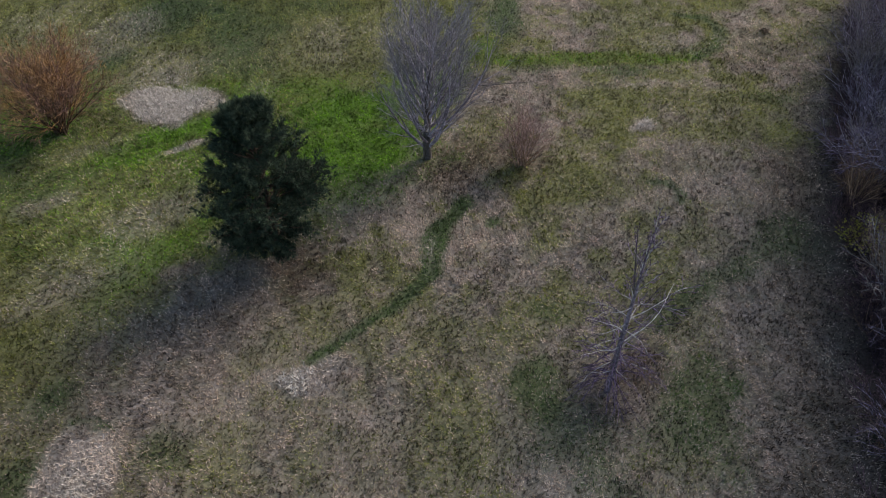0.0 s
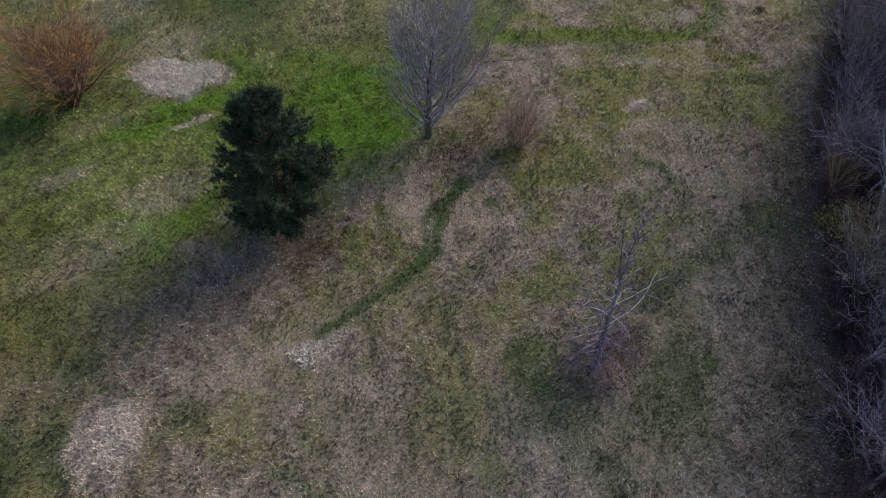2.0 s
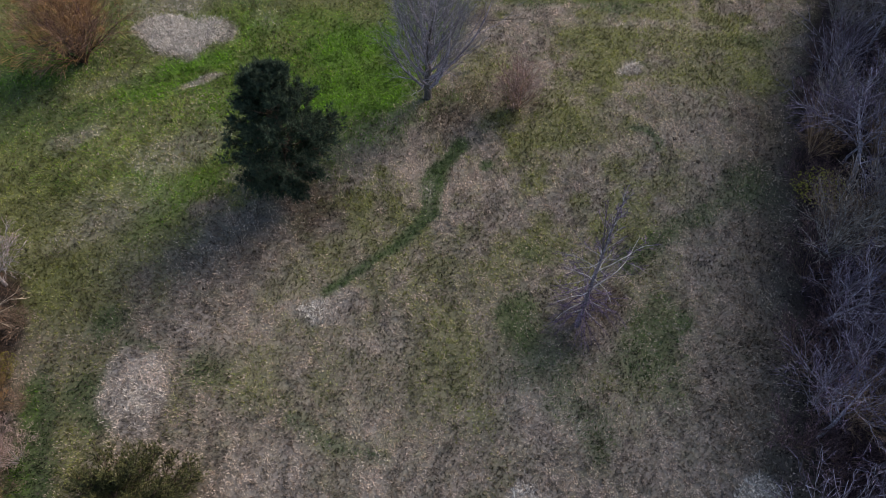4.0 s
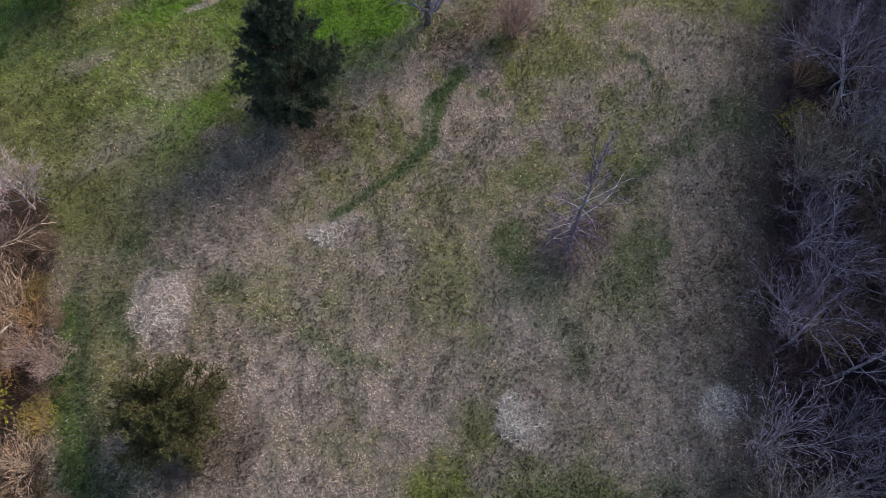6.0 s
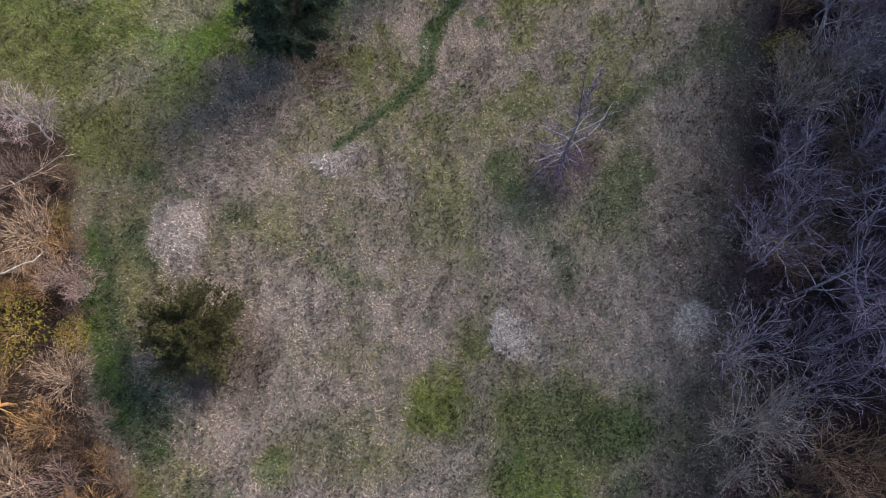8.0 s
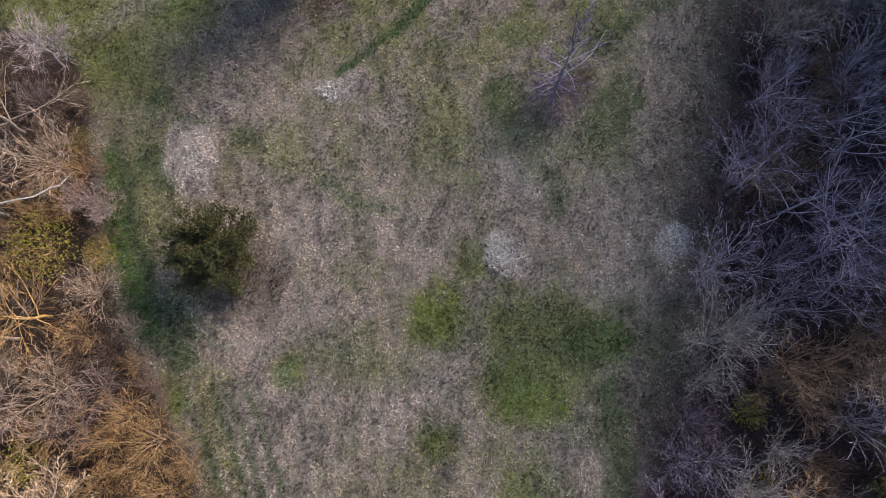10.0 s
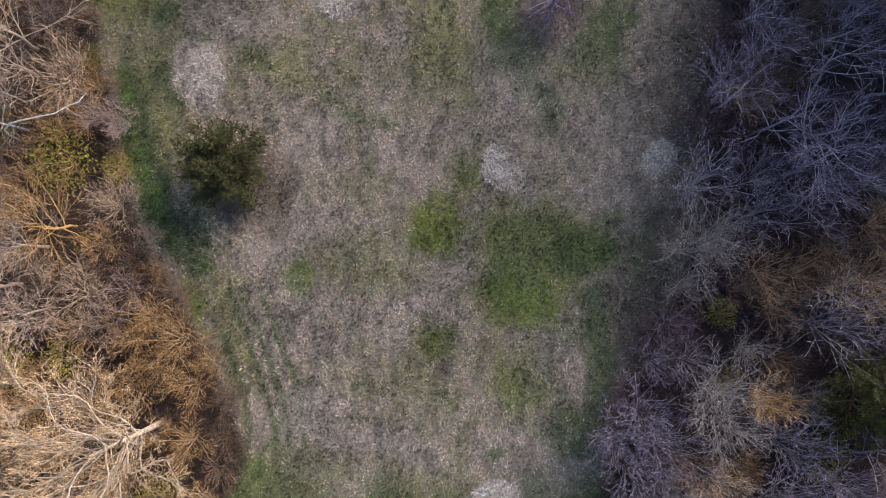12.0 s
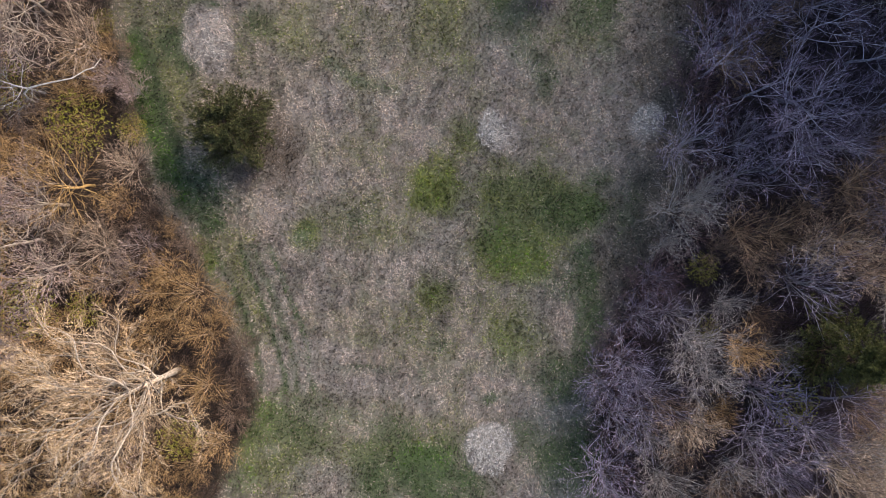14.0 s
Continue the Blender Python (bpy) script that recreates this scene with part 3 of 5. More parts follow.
patch(DARK, 3.4, 32.0, 0.7, 0.5, 17, 0.9, 0.5)
patch(RUST, 1.0, 37.5, 2.8, 2.1, 89, 0.7, 0.7)
patch(RUST, 5.2, 38.0, 2.1, 1.5, 1, 0.5, 0.7)
patch(GREEN, 2.9, 39.2, 2.7, 1.1, 88, 0.6, 0.7)
patch(GREEN, -3.5, 29.7, 1.5, 0.8, -88, 0.4, 0.8)
patch(PALE, 0.4, 26.8, 0.9, 0.5, 89, 0.15, 0.8)
# next two: brown strip at the wood, partly its painted shade
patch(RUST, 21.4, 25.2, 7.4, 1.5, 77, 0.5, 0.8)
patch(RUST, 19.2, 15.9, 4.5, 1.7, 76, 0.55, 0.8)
patch(PALE, 13.0, 32.5, 2.5, 0.8, 13, 0.15, 0.9)
patch(GREEN, 11.2, 21.4, 1.5, 1.2, 15, 0.4, 0.8)
patch(GREEN, 7.7, 36.9, 2.2, 1.3, 84, 0.4, 0.8)
stripe(DARK, 0.65, 0.8, (11.4, 23.5), (13.9, 25.3), (17.3, 27.4), (21.3, 29.8))
stripe(DARK, 0.6, 0.7, (6.5, 15.3), (7.4, 13.5), (8.1, 11.5))
stripe(DARK, 1, 0.38, (13.7, 35.0), (14.9, 34.9), (15.4, 33.7), (15.2, 32.9))
# brown along the pine's shadow, painted in to warm the shade
patch(RUST, -15.0, 24.5, 7.0, 3.0, 40, 0.4, 0.8)
# the far meadow
# first four: shadow of trees out of view, put in as dark grass
patch(DARK, -24.2, 61.2, 4.9, 4.2, -38, 0.95, 0.6)
patch(DARK, -17.2, 56.7, 6.2, 3.8, -76, 0.8, 0.7)
patch(DARK, -15.7, 50.6, 3.0, 2.4, -36, 0.57, 0.7)
patch(DARK, -10.8, 61.3, 3.2, 1.7, -9, 0.57, 0.7)
patch(DARK, -27.2, 52.5, 2.7, 1.5, 38, 0.85, 0.6)
patch(DARK, -28.5, 43.1, 2.7, 2.0, 17, 0.8, 0.7)
patch(PALE, -20.9, 45.9, 3.6, 2.3, -27, 0.98, 0.18)
patch(PALE, -17.8, 46.3, 2.1, 1.3, -49, 0.8, 0.3)
patch(PALE, -21.1, 44.4, 1.0, 0.7, -45, 0.8, 0.3)
patch(PALE, -22.4, 51.1, 3.2, 3.0, -37, 0.34, 0.6)
patch(PALE, -28.2, 57.3, 4.6, 3.1, -85, 0.34, 0.7)
patch(PALE, -34.7, 60.0, 4.5, 2.9, 54, 0.25, 0.8)
patch(LUSH, -7.4, 44.2, 4.7, 4.1, 29, 1, 0.5)
patch(LUSH, -18.2, 43.0, 3.3, 1.5, 22, 0.95, 0.6)
patch(LUSH, -5.8, 39.8, 3.6, 1.3, 3, 0.8, 0.7)
patch(LUSH, -14.5, 39.6, 2.7, 1.2, 21, 0.6, 0.7)
patch(DARK, -8.3, 45.3, 2.1, 1.2, 16, 0.57, 0.7)
patch(LUSH, -8.2, 36.4, 3.6, 2.2, -78, 0.5, 0.8)
patch(PALE, -17.2, 41.1, 0.9, 0.3, 21, 0.9, 0.5)
patch(PALE, -8.7, 55.1, 3.5, 2.2, -79, 0.25, 0.8)
patch(PALE, -3.9, 55.8, 4.0, 2.7, -83, 0.25, 0.8)
patch(GREEN, -7.8, 49.7, 4.6, 3.3, -13, 0.5, 0.8)
patch(GREEN, -6.0, 50.4, 2.8, 1.7, -8, 0.4, 0.8)
patch(PALE, -13.4, 48.0, 1.7, 1.3, -63, 0.19, 0.8)
patch(RUST, -24.4, 43.4, 2.6, 1.1, -8, 0.35, 0.8)
patch(PALE, -25.1, 40.4, 2.2, 0.9, 21, 0.22, 0.8)
patch(DARK, 6.0, 57.5, 4.7, 1.4, 85, 0.9, 0.6)
patch(GREEN, 4.7, 54.2, 4.8, 2.4, 86, 0.95, 0.6)
patch(LUSH, 4.2, 52.8, 2.2, 1.2, 86, 0.5, 0.7)
patch(DARK, 14.6, 48.9, 2.7, 0.8, -3, 0.63, 0.7)
patch(DARK, 8.0, 49.5, 3.6, 0.8, 4, 0.46, 0.7)
patch(PALE, 19.7, 52.9, 3.3, 1.7, -0, 0.37, 0.6)
patch(PALE, 15.2, 56.4, 3.9, 2.4, -0, 0.22, 0.8)
patch(PALE, 7.0, 52.6, 1.3, 0.9, 82, 0.22, 0.8)
patch(GREEN, 14.5, 52.7, 1.9, 1.1, -0, 0.6, 0.7)
patch(GREEN, 19.9, 57.6, 1.5, 0.8, 0, 0.8, 0.6)
patch(GREEN, 31.6, 53.2, 5.2, 2.5, 17, 0.5, 0.8)
patch(GREEN, 32.8, 49.5, 2.7, 1.1, 40, 0.85, 0.6)
patch(DARK, 32.4, 48.7, 1.9, 0.8, 38, 0.57, 0.7)
patch(PALE, 32.6, 57.1, 3.4, 1.0, -2, 0.25, 0.8)
patch(PALE, 26.7, 55.5, 3.1, 1.8, 64, 0.15, 0.9)
patch(GREEN, 13.9, 45.1, 4.2, 1.8, -2, 0.85, 0.6)
patch(GREEN, 21.2, 43.9, 5.0, 1.9, -1, 0.7, 0.7)
patch(DARK, 24.2, 44.0, 2.5, 0.7, -2, 0.57, 0.7)
patch(PALE, 16.4, 46.6, 5.6, 0.4, -4, 0.28, 0.7)
patch(PALE, 6.8, 46.9, 3.0, 0.4, -4, 0.28, 0.7)
patch(GREEN, 3.4, 41.2, 2.4, 1.9, 86, 0.6, 0.7)
patch(GREEN, 20.5, 40.5, 3.3, 1.3, 7, 0.65, 0.7)
patch(GREEN, 11.2, 39.9, 2.4, 1.1, -2, 0.35, 0.8)
patch(RUST, 22.7, 37.6, 1.6, 1.2, 20, 0.4, 0.8)
patch(PALE, 20.1, 37.8, 2.7, 1.2, 1, 0.17, 0.9)
patch(PALE, 3.3, 46.1, 1.7, 1.2, -4, 0.25, 0.7)
stripe(GREEN, 1, 1.1, (3.0, 52.0), (5.8, 50.5), (10.4, 50.5), (14.9, 50.4), (18.5, 50.1), (21.0, 50.7), (22.9, 52.3), (23.8, 54.5), (22.6, 56.4), (19.5, 57.1))
stripe(LUSH, 0.42, 0.8, (2.9, 51.5), (5.9, 50.6), (10.4, 50.7), (15.0, 50.7), (18.5, 50.1), (21.0, 50.8), (22.7, 52.4))
stripe(DARK, 0.85, 0.5, (21.0, 50.1), (23.1, 52.0), (24.1, 54.1), (23.3, 56.4), (21.0, 57.2))
stripe(GREEN, 0.6, 0.9, (13.2, 43.6), (21.9, 44.9), (26.3, 44.3), (30.9, 47.1), (34.7, 50.7))
stripe(DARK, 0.5, 0.9, (-29.6, 36.1), (-26.4, 37.5), (-23.2, 38.4))



def cover_at(x, y):
    """Amounts of the six covers at places of the meadow, as an array (n, 6)."""
    wx = x + (cloudy(x, y, 2.0, 11) - 0.5) * 1.5
    wy = y + (cloudy(x, y, 2.0, 23) - 0.5) * 1.5
    c = np.zeros((len(x), 7))
    mottle = cloudy(x, y, 6.0, 31)
    speck = cloudy(x, y, 1.3, 47)
    ragged = cloudy(x, y, 3.2, 59)
    c[:, GREEN] = (0.3 + 0.55 * smooth(y, 16, 30)) * smooth(mottle * 0.5 + speck * 0.5 + 0.05 * smooth(y, 14, 28), 0.48, 0.67) * (1 - smooth(beside(x, y, WOOD_RIGHT), -10, -5) * (1 - smooth(y, 30, 40)))
    side = wy - np.interp(wx, [p[0] for p in GREEN_EDGE], [p[1] for p in GREEN_EDGE])
    meadow = smooth(side, -1.2, 3.5) * smooth(6.5 - wx + (wy - 45) * 0.1, 0, 5)
    c[:, GREEN] = np.maximum(c[:, GREEN], meadow * (0.82 + 0.18 * smooth(mottle, 0.3, 0.6)))
    c[:, LUSH] = meadow * (0.24 + 0.4 * smooth(mottle, 0.4, 0.65)) * smooth(wy + 0.55 * wx, 12, 20) * (1 - smooth(wy, 46, 53))
    west = smooth(-18.0 - (wx + (wy - 25) * 0.55), 0, 5) * smooth(wy, 16, 22)
    c[:, GREEN] = np.maximum(c[:, GREEN], west * 0.92)
    far = smooth(wy, 44, 60)
    c[:, GREEN] = np.maximum(c[:, GREEN], far * 0.7 * smooth(speck + mottle, 0.8, 1.2))
    for kind, px, py, rx, ry, turn, amount, soft in PATCHES:
        u = (wx - px) * math.cos(turn) + (wy - py) * math.sin(turn)
        v = -(wx - px) * math.sin(turn) + (wy - py) * math.cos(turn)
        r = np.sqrt((u / rx) ** 2 + (v / ry) ** 2) + ((speck - 0.5) * 0.9 + (ragged - 0.5) * 1.1) * min(1.0, soft * 2 if soft < 0.45 else 1.0)
        c[:, kind] = np.maximum(c[:, kind], amount * (1 - smooth(r, 1 - soft, 1 + soft)))
    # no green where the pine's shadow dulls the grass
    c[:, [GREEN, LUSH, DARK]] *= 1 - c[:, DULL:]
    vx, vy = x + (wx - x) * 0.35, y + (wy - y) * 0.35
    for kind, amount, half, line in STRIPES:
        near = np.full(len(x), 99.0)
        for (ax, ay), (bx, by) in zip(line, line[1:]):
            f = np.clip(((vx - ax) * (bx - ax) + (vy - ay) * (by - ay)) / ((bx - ax) ** 2 + (by - ay) ** 2), 0, 1)
            near = np.minimum(near, np.hypot(vx - ax - f * (bx - ax), vy - ay - f * (by - ay)))
        c[:, kind] = np.maximum(c[:, kind], amount * (1 - smooth(near / half + (speck - 0.5) * 1.2, 0.5, 1.4)))
    best = np.full(len(x), 99.0)
    for (ax, ay), (bx, by) in zip(TRAIL, TRAIL[1:]):
        f = np.clip(((x - ax) * (bx - ax) + (y - ay) * (by - ay)) / ((bx - ax) ** 2 + (by - ay) ** 2), 0, 1)
        width = 0.32 + 0.42 * smooth(ay + f * (by - ay), 21.0, 31.0)
        best = np.minimum(best, np.hypot(x - ax - f * (bx - ax), y - ay - f * (by - ay)) / width)
    c[:, DARK] = np.maximum(c[:, DARK], 1 - smooth(best + (speck - 0.5) * 1.5 + (ragged - 0.5) * 0.6, 0.6, 1.4))
    # floors of the woods: litter with the crowns' shade painted in
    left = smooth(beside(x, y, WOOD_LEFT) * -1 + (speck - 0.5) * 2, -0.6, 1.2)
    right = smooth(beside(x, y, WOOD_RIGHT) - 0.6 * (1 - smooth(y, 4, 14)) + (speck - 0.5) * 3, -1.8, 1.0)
    c[:, SHADED_LITTER] = np.maximum(c[:, SHADED_LITTER], left)
    c[:, SHADED_LITTER] = np.maximum(c[:, SHADED_LITTER], right * (1 - smooth(x, 31, 33) * smooth(-y, 8, 11)))
    return c[:, :DULL]


def height_at(x, y):
    return (cloudy(x, y, 9.0, 71) - 0.5) * 0.35 + (cloudy(x, y, 1.6, 83) - 0.5) * 0.12


def with_cover(me, c, tint=None):
    one = me.attributes.new("cover", "FLOAT_COLOR", "POINT")
    one.data.foreach_set("color", np.concatenate([c[:, :3], (np.ones(len(c)) if tint is None else tint)[:, None]], 1).astype(np.float32).ravel())
    two = me.attributes.new("cover_more", "FLOAT_COLOR", "POINT")
    two.data.foreach_set("color", np.concatenate([c[:, 3:], np.ones((len(c), 1))], 1).astype(np.float32).ravel())


def build_ground():
    out = [70, 85, 110, 150, 220, 350, 600, 1200, 3000]
    xs = np.array([-v for v in reversed(out)] + list(np.arange(-60, 60.1, 0.42)) + out)
    ys = np.array([-v for v in reversed(out)] + list(np.arange(-60, 88, 0.42)) + [v + 25 for v in out])
    gx, gy = np.meshgrid(xs, ys, indexing="ij")
    x, y = gx.ravel(), gy.ravel()
    n, m = len(xs), len(ys)
    i, j = np.meshgrid(np.arange(n - 1), np.arange(m - 1), indexing="ij")
    a = (i * m + j).ravel()
    faces = np.stack([a, a + m, a + m + 1, a + 1], 1)
    me = mesh_of("ground", np.stack([x, y, height_at(x, y)], 1), faces, SOIL)
    me.polygons.foreach_set("use_smooth", np.ones(len(faces), bool))
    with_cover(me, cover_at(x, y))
    return tagged(new("ground", me), "gently rolling meadow soil under dry and green grass", "ground", kind="structure")


def build_grass(count, blades):
    """The meadow's sward: tufts of thin blades, by the cover at their place."""
    g = np.random.default_rng(5)
    y = -24 + 93 * g.random(count * 2)
    half = np.where(y < -7, 37.0, np.clip(26 + (y + 24) * 0.20, 26, 43))
    x = g.uniform(-1, 1, count * 2) * half
    keep = (beside(x, y, WOOD_LEFT) > -1.5) & ((beside(x, y, WOOD_RIGHT) < 1.8) | ((x > 31.5) & (y < -8.5)))
    x, y = x[keep][:count], y[keep][:count]
    c = cover_at(x, y)
    tall = 0.13 + 0.09 * cloudy(x, y, 3.0, 91) + 0.04 * c[:, PALE] + 0.02 * c[:, LUSH] - 0.03 * c[:, DARK]
    tall *= 1 - 0.6 * c[:, SHADED_LITTER]
    lay = cloudy(x, y, 5.0, 97) * 9.0
    n = len(x)
    x, y, tall, lay = (np.repeat(v, blades) for v in (x, y, tall, lay))
    c = np.repeat(c, blades, 0)
    k = n * blades
    # each blade takes on one cover or another, the more likely the more of it there is
    pick = np.where(g.random(k) < 0.65, np.repeat(g.random(n), blades), g.random(k))[:, None]
    c = np.clip((c - pick) * 4.0 + 0.5, 0, 1) * (c > 0.02)
    bx, by = x + g.normal(0, 0.036, k), y + g.normal(0, 0.036, k)
    bend = np.where(g.random(k) < 0.5, lay + g.normal(0, 0.7, k), g.uniform(0, 2 * np.pi, k))
    slant = g.uniform(0.4, 1.3, k)
    long = tall * g.uniform(0.5, 1.3, k)
    wide = g.uniform(0.014, 0.036, k)
    z = height_at(bx, by) - 0.01
    dx, dy = np.cos(bend), np.sin(bend)
    tip = np.stack([bx + dx * long * np.sin(slant), by + dy * long * np.sin(slant), z + 0.01 + long * np.cos(slant)], 1)
    face = bend + np.pi / 2 + g.normal(0, 0.5, k)
    sx, sy = np.cos(face) * wide, np.sin(face) * wide
    verts = np.stack([np.stack([bx - sx, by - sy, z], 1), np.stack([bx + sx, by + sy, z], 1), tip], 1).reshape(-1, 3)
    me = mesh_of("meadow_grass", verts, np.arange(k * 3).reshape(-1, 3), GRASS)
    clump = np.repeat(g.random(n), blades)
    tint = 0.05 + 0.62 * clump ** 1.4 * g.uniform(0.85, 1.0, k) + 0.08 * g.random(k)
    weave = smooth(cloudy(bx * 1.35, by * 0.7, 0.75, 53), 0.3, 0.7)
    tint = np.clip(tint * (0.54 + 0.9 * weave) * (0.72 + 0.6 * smooth(cloudy(bx, by, 3.4, 67), 0.3, 0.72)), 0.01, 0.6)
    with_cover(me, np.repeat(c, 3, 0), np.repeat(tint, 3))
    return tagged(new("meadow_grass", me), "dry straw grass mottled with fresh green tufts", "grass", kind="stuff")


def build_reeds(count):
    """Bleached stalks, matted where the grass is palest."""
    g = np.random.default_rng(8)
    xs, ys = [], []
    for px, py, r, full in ((-20.4, 46.3, 3.4, 1.5), (3.5, -15.1, 2.0, 1.7), (3.8, 8.6, 1.5, 1.1), (15.4, 9.5, 1.3, 1.0), (14.6, 41.5, 1.3, 0.4), (-16.6, 15.3, 1.4, 0.5), (-7.7, 20.6, 1.0, 0.8)):
        m = int(count * r * r * full / 22)
        xs.append(px + g.normal(0, r * 0.6, m))
        ys.append(py + g.normal(0, r * 0.6, m))
    x, y = np.concatenate(xs), np.concatenate(ys)
    keep = cover_at(x, y)[:, PALE] * (0.45 + 0.55 * smooth(cloudy(x, y, 0.8, 61), 0.3, 0.6)) > 0.1 + 0.8 * g.random(len(x))
    x, y = x[keep], y[keep]
    n = len(x)
    az, sl = g.uniform(0, 2 * np.pi, n), g.uniform(0.5, 1.45, n)
    long, wide = g.uniform(0.14, 0.4, n), g.uniform(0.008, 0.02, n)
    a = np.stack([x, y, height_at(x, y) + g.uniform(0.02, 0.18, n)], 1)
    way = np.stack([np.cos(az) * np.sin(sl), np.sin(az) * np.sin(sl), np.cos(sl)], 1) * long[:, None]
    side = np.stack([-np.sin(az), np.cos(az), np.zeros(n)], 1) * wide[:, None]
    verts = np.stack([a - side, a + side, a + way], 1).reshape(-1, 3)
    me = mesh_of("bleached_reeds", verts, np.arange(n * 3).reshape(-1, 3), PALE_REED)
    return tagged(new("bleached_reeds", me), "matted bleached white reed stalks in patches", "reeds", kind="stuff")


build_ground()
build_grass(400000, 3)
build_reeds(22000)


# ---- kinds of trees ----
def plant(meshes, name, label, category, x, y, turn=0.0, size=1.0, group="", lean=(0, 0)):
    """A thing at its base with one part per mesh."""
    ob = thing(name, label, category, group)
    for n, me in meshes:
        part(n, me, ob)
    ob.matrix_basis = pose(x, y, float(height_at(np.array([x]), np.array([y]))[0]) - 0.05, lean[0], lean[1], turn) @ Matrix.Scale(size, 4)
    return ob


def upright_tree(seed, high, bark_mat, twig_mat, wide=0.56, limbs=38, fine=5):
    """A bare tree with one leader, low spreading and high rising fine limbs."""
    rng = random.Random(seed)
    spec = [(9, 0.04, 0.05, limbs, 0.06, 50, wide), (6, 0.06, 0.22, 9, 0.15, 28, 0.45), (3, 0.10, 0.09, fine, 0.1, 28, 0.6), (1, 0.14, 0.05, 5, 0.1, 26, 0.8), (1, 0.1, 0, 0, 0, 0, 0)]
    out = [[] for _ in spec]
    grow(rng, out, (0, 0, 0), Vector((0, 0, 1)), high, high * 0.037, 0, spec)
    return wood_meshes(rng, "upright_tree", out, bark_mat, twig_mat, 0.0105, LIMB_GREY)


def spreading_tree(seed, high, bark_mat, twig_mat, limbs=10, angle=54, thin=0.0135, reach=0.9, lift=0.04):
    """A broad bare tree: short trunk, long curving limbs, twigs to the tips."""
    rng = random.Random(seed)
    spec = [(6, 0.10, 0.05, limbs, 0.25, angle, reach), (7, 0.14, lift, 8, 0.15, 36, 0.55), (3, 0.12, 0.05, 5, 0.15, 28, 0.6), (1, 0.14, 0.04, 2, 0.3, 18, 0.9), (1, 0.1, 0.0, 0, 0, 0, 0)]
    out = [[] for _ in spec]
    grow(rng, out, (0, 0, 0), Vector((0, 0, 1)), high * 0.72, high * 0.019, 0, spec)
    return wood_meshes(rng, "spreading_tree", out, bark_mat, twig_mat, thin)


def many_stemmed(seed, high, bark_mat, twig_mat, stems=13, splay=38, kids=8, fine=6, thin=0.0135, thick=0.0065, bough_mat=None):
    """A round shrub of many stems from one stool."""
    rng = random.Random(seed)
    spec = [(5, 0.09, 0.02, kids, 0.2, 30, 0.5), (3, 0.13, 0.03, fine, 0.15, 32, 0.62), (1, 0.14, 0.03, 2, 0.3, 26, 0.9), (1, 0.1, 0.0, 0, 0, 0, 0)]
    out = [[] for _ in spec]
    for k in range(stems):
        d = turned(rng, Vector((0, 0, 1)), splay * math.sqrt((k + 0.5) / stems) * rng.uniform(0.85, 1.25), k * 2.4)
        grow(rng, out, (rng.gauss(0, 0.2), rng.gauss(0, 0.2), 0), d, high * rng.uniform(0.7, 1.08), high * thick + 0.006, 0, spec)
    made = [("stem", mesh_of("shrub_stem", *piped(pts, rad, 4), bark_mat)) for pts, rad in out[0]]
    made.append(("bough_work", rod_mesh("shrub_boughs", out[1], bough_mat or twig_mat, thin)))
    made.append(("twig_crown", crown_mesh(rng, "shrub_twigs", out[2:], twig_mat, thin, 0)))
    return made


def needle_tree(seed, high, base, bark_mat, needle_mat, whorls, per, count, size, shape, width=0.012, bare=0.12, dense=4):
    """A needle tree: whorled boughs whose reach follows shape(f), each with needled shoots."""
    rng = random.Random(seed)
    trunk, boughs, spots = [], [], []
    p = Vector((0, 0, 0))
    for i in range(8):
        q = Vector((rng.gauss(0, 0.04), rng.gauss(0, 0.04), high * (i + 1) / 8))
        trunk.append((*p, *q, high * 0.018 * (1 - i / 8.6), high * 0.018 * (1 - (i + 1) / 8.6)))
        p = q
    for w in range(whorls):
        f = (w + rng.uniform(-0.3, 0.3)) / whorls
        f = min(max(f, 0.0), 1.0)
        z = high * (bare + (0.99 - bare) * f)
        for k in range(per):
            reach = base * shape(f) * rng.uniform(0.68, 1.1)
            az = rng.uniform(0, 2 * math.pi)
            d = Vector((math.cos(az), math.sin(az), 0.1 + 0.9 * f * f + rng.gauss(0, 0.12))).normalized()
            at = Vector((0, 0, z))
            steps = 5
            for s in range(steps):
                d = (d + Vector((rng.gauss(0, 0.10), rng.gauss(0, 0.10), 0.07))).normalized()
                to = at + d * reach / steps
                boughs.append((*at, *to, 0.05 * (1 - s / steps) + 0.01, 0.05 * (1 - (s + 1) / steps) + 0.008))
                if s >= 1:
                    for _ in range(dense + s):
                        dd = turned(rng, d, rng.uniform(15, 70))
                        sp = at.lerp(to, rng.random())
                        end = sp + dd * reach * rng.uniform(0.08, 0.24)
                        boughs.append((*sp, *end, 0.012, 0.006))
                        spots.append((end, dd))
                        spots.append((sp.lerp(end, 0.5), dd))
                at = to
            spots.append((at, d))
    made = [("trunk", mesh_of("needle_trunk", *piped([Vector(trunk[0][:3])] + [Vector(s[3:6]) for s in trunk], [trunk[0][6]] + [s[7] for s in trunk], 8), bark_mat)),
            ("bough_work", mesh_of("needle_boughs", *tubes(boughs, 3), bark_mat))]
    v, f = leafage(rng, spots, count, size, width, 0.55, 0.25)
    made.append(("needle_crown", mesh_of("needles", v, f, needle_mat)))
    return made


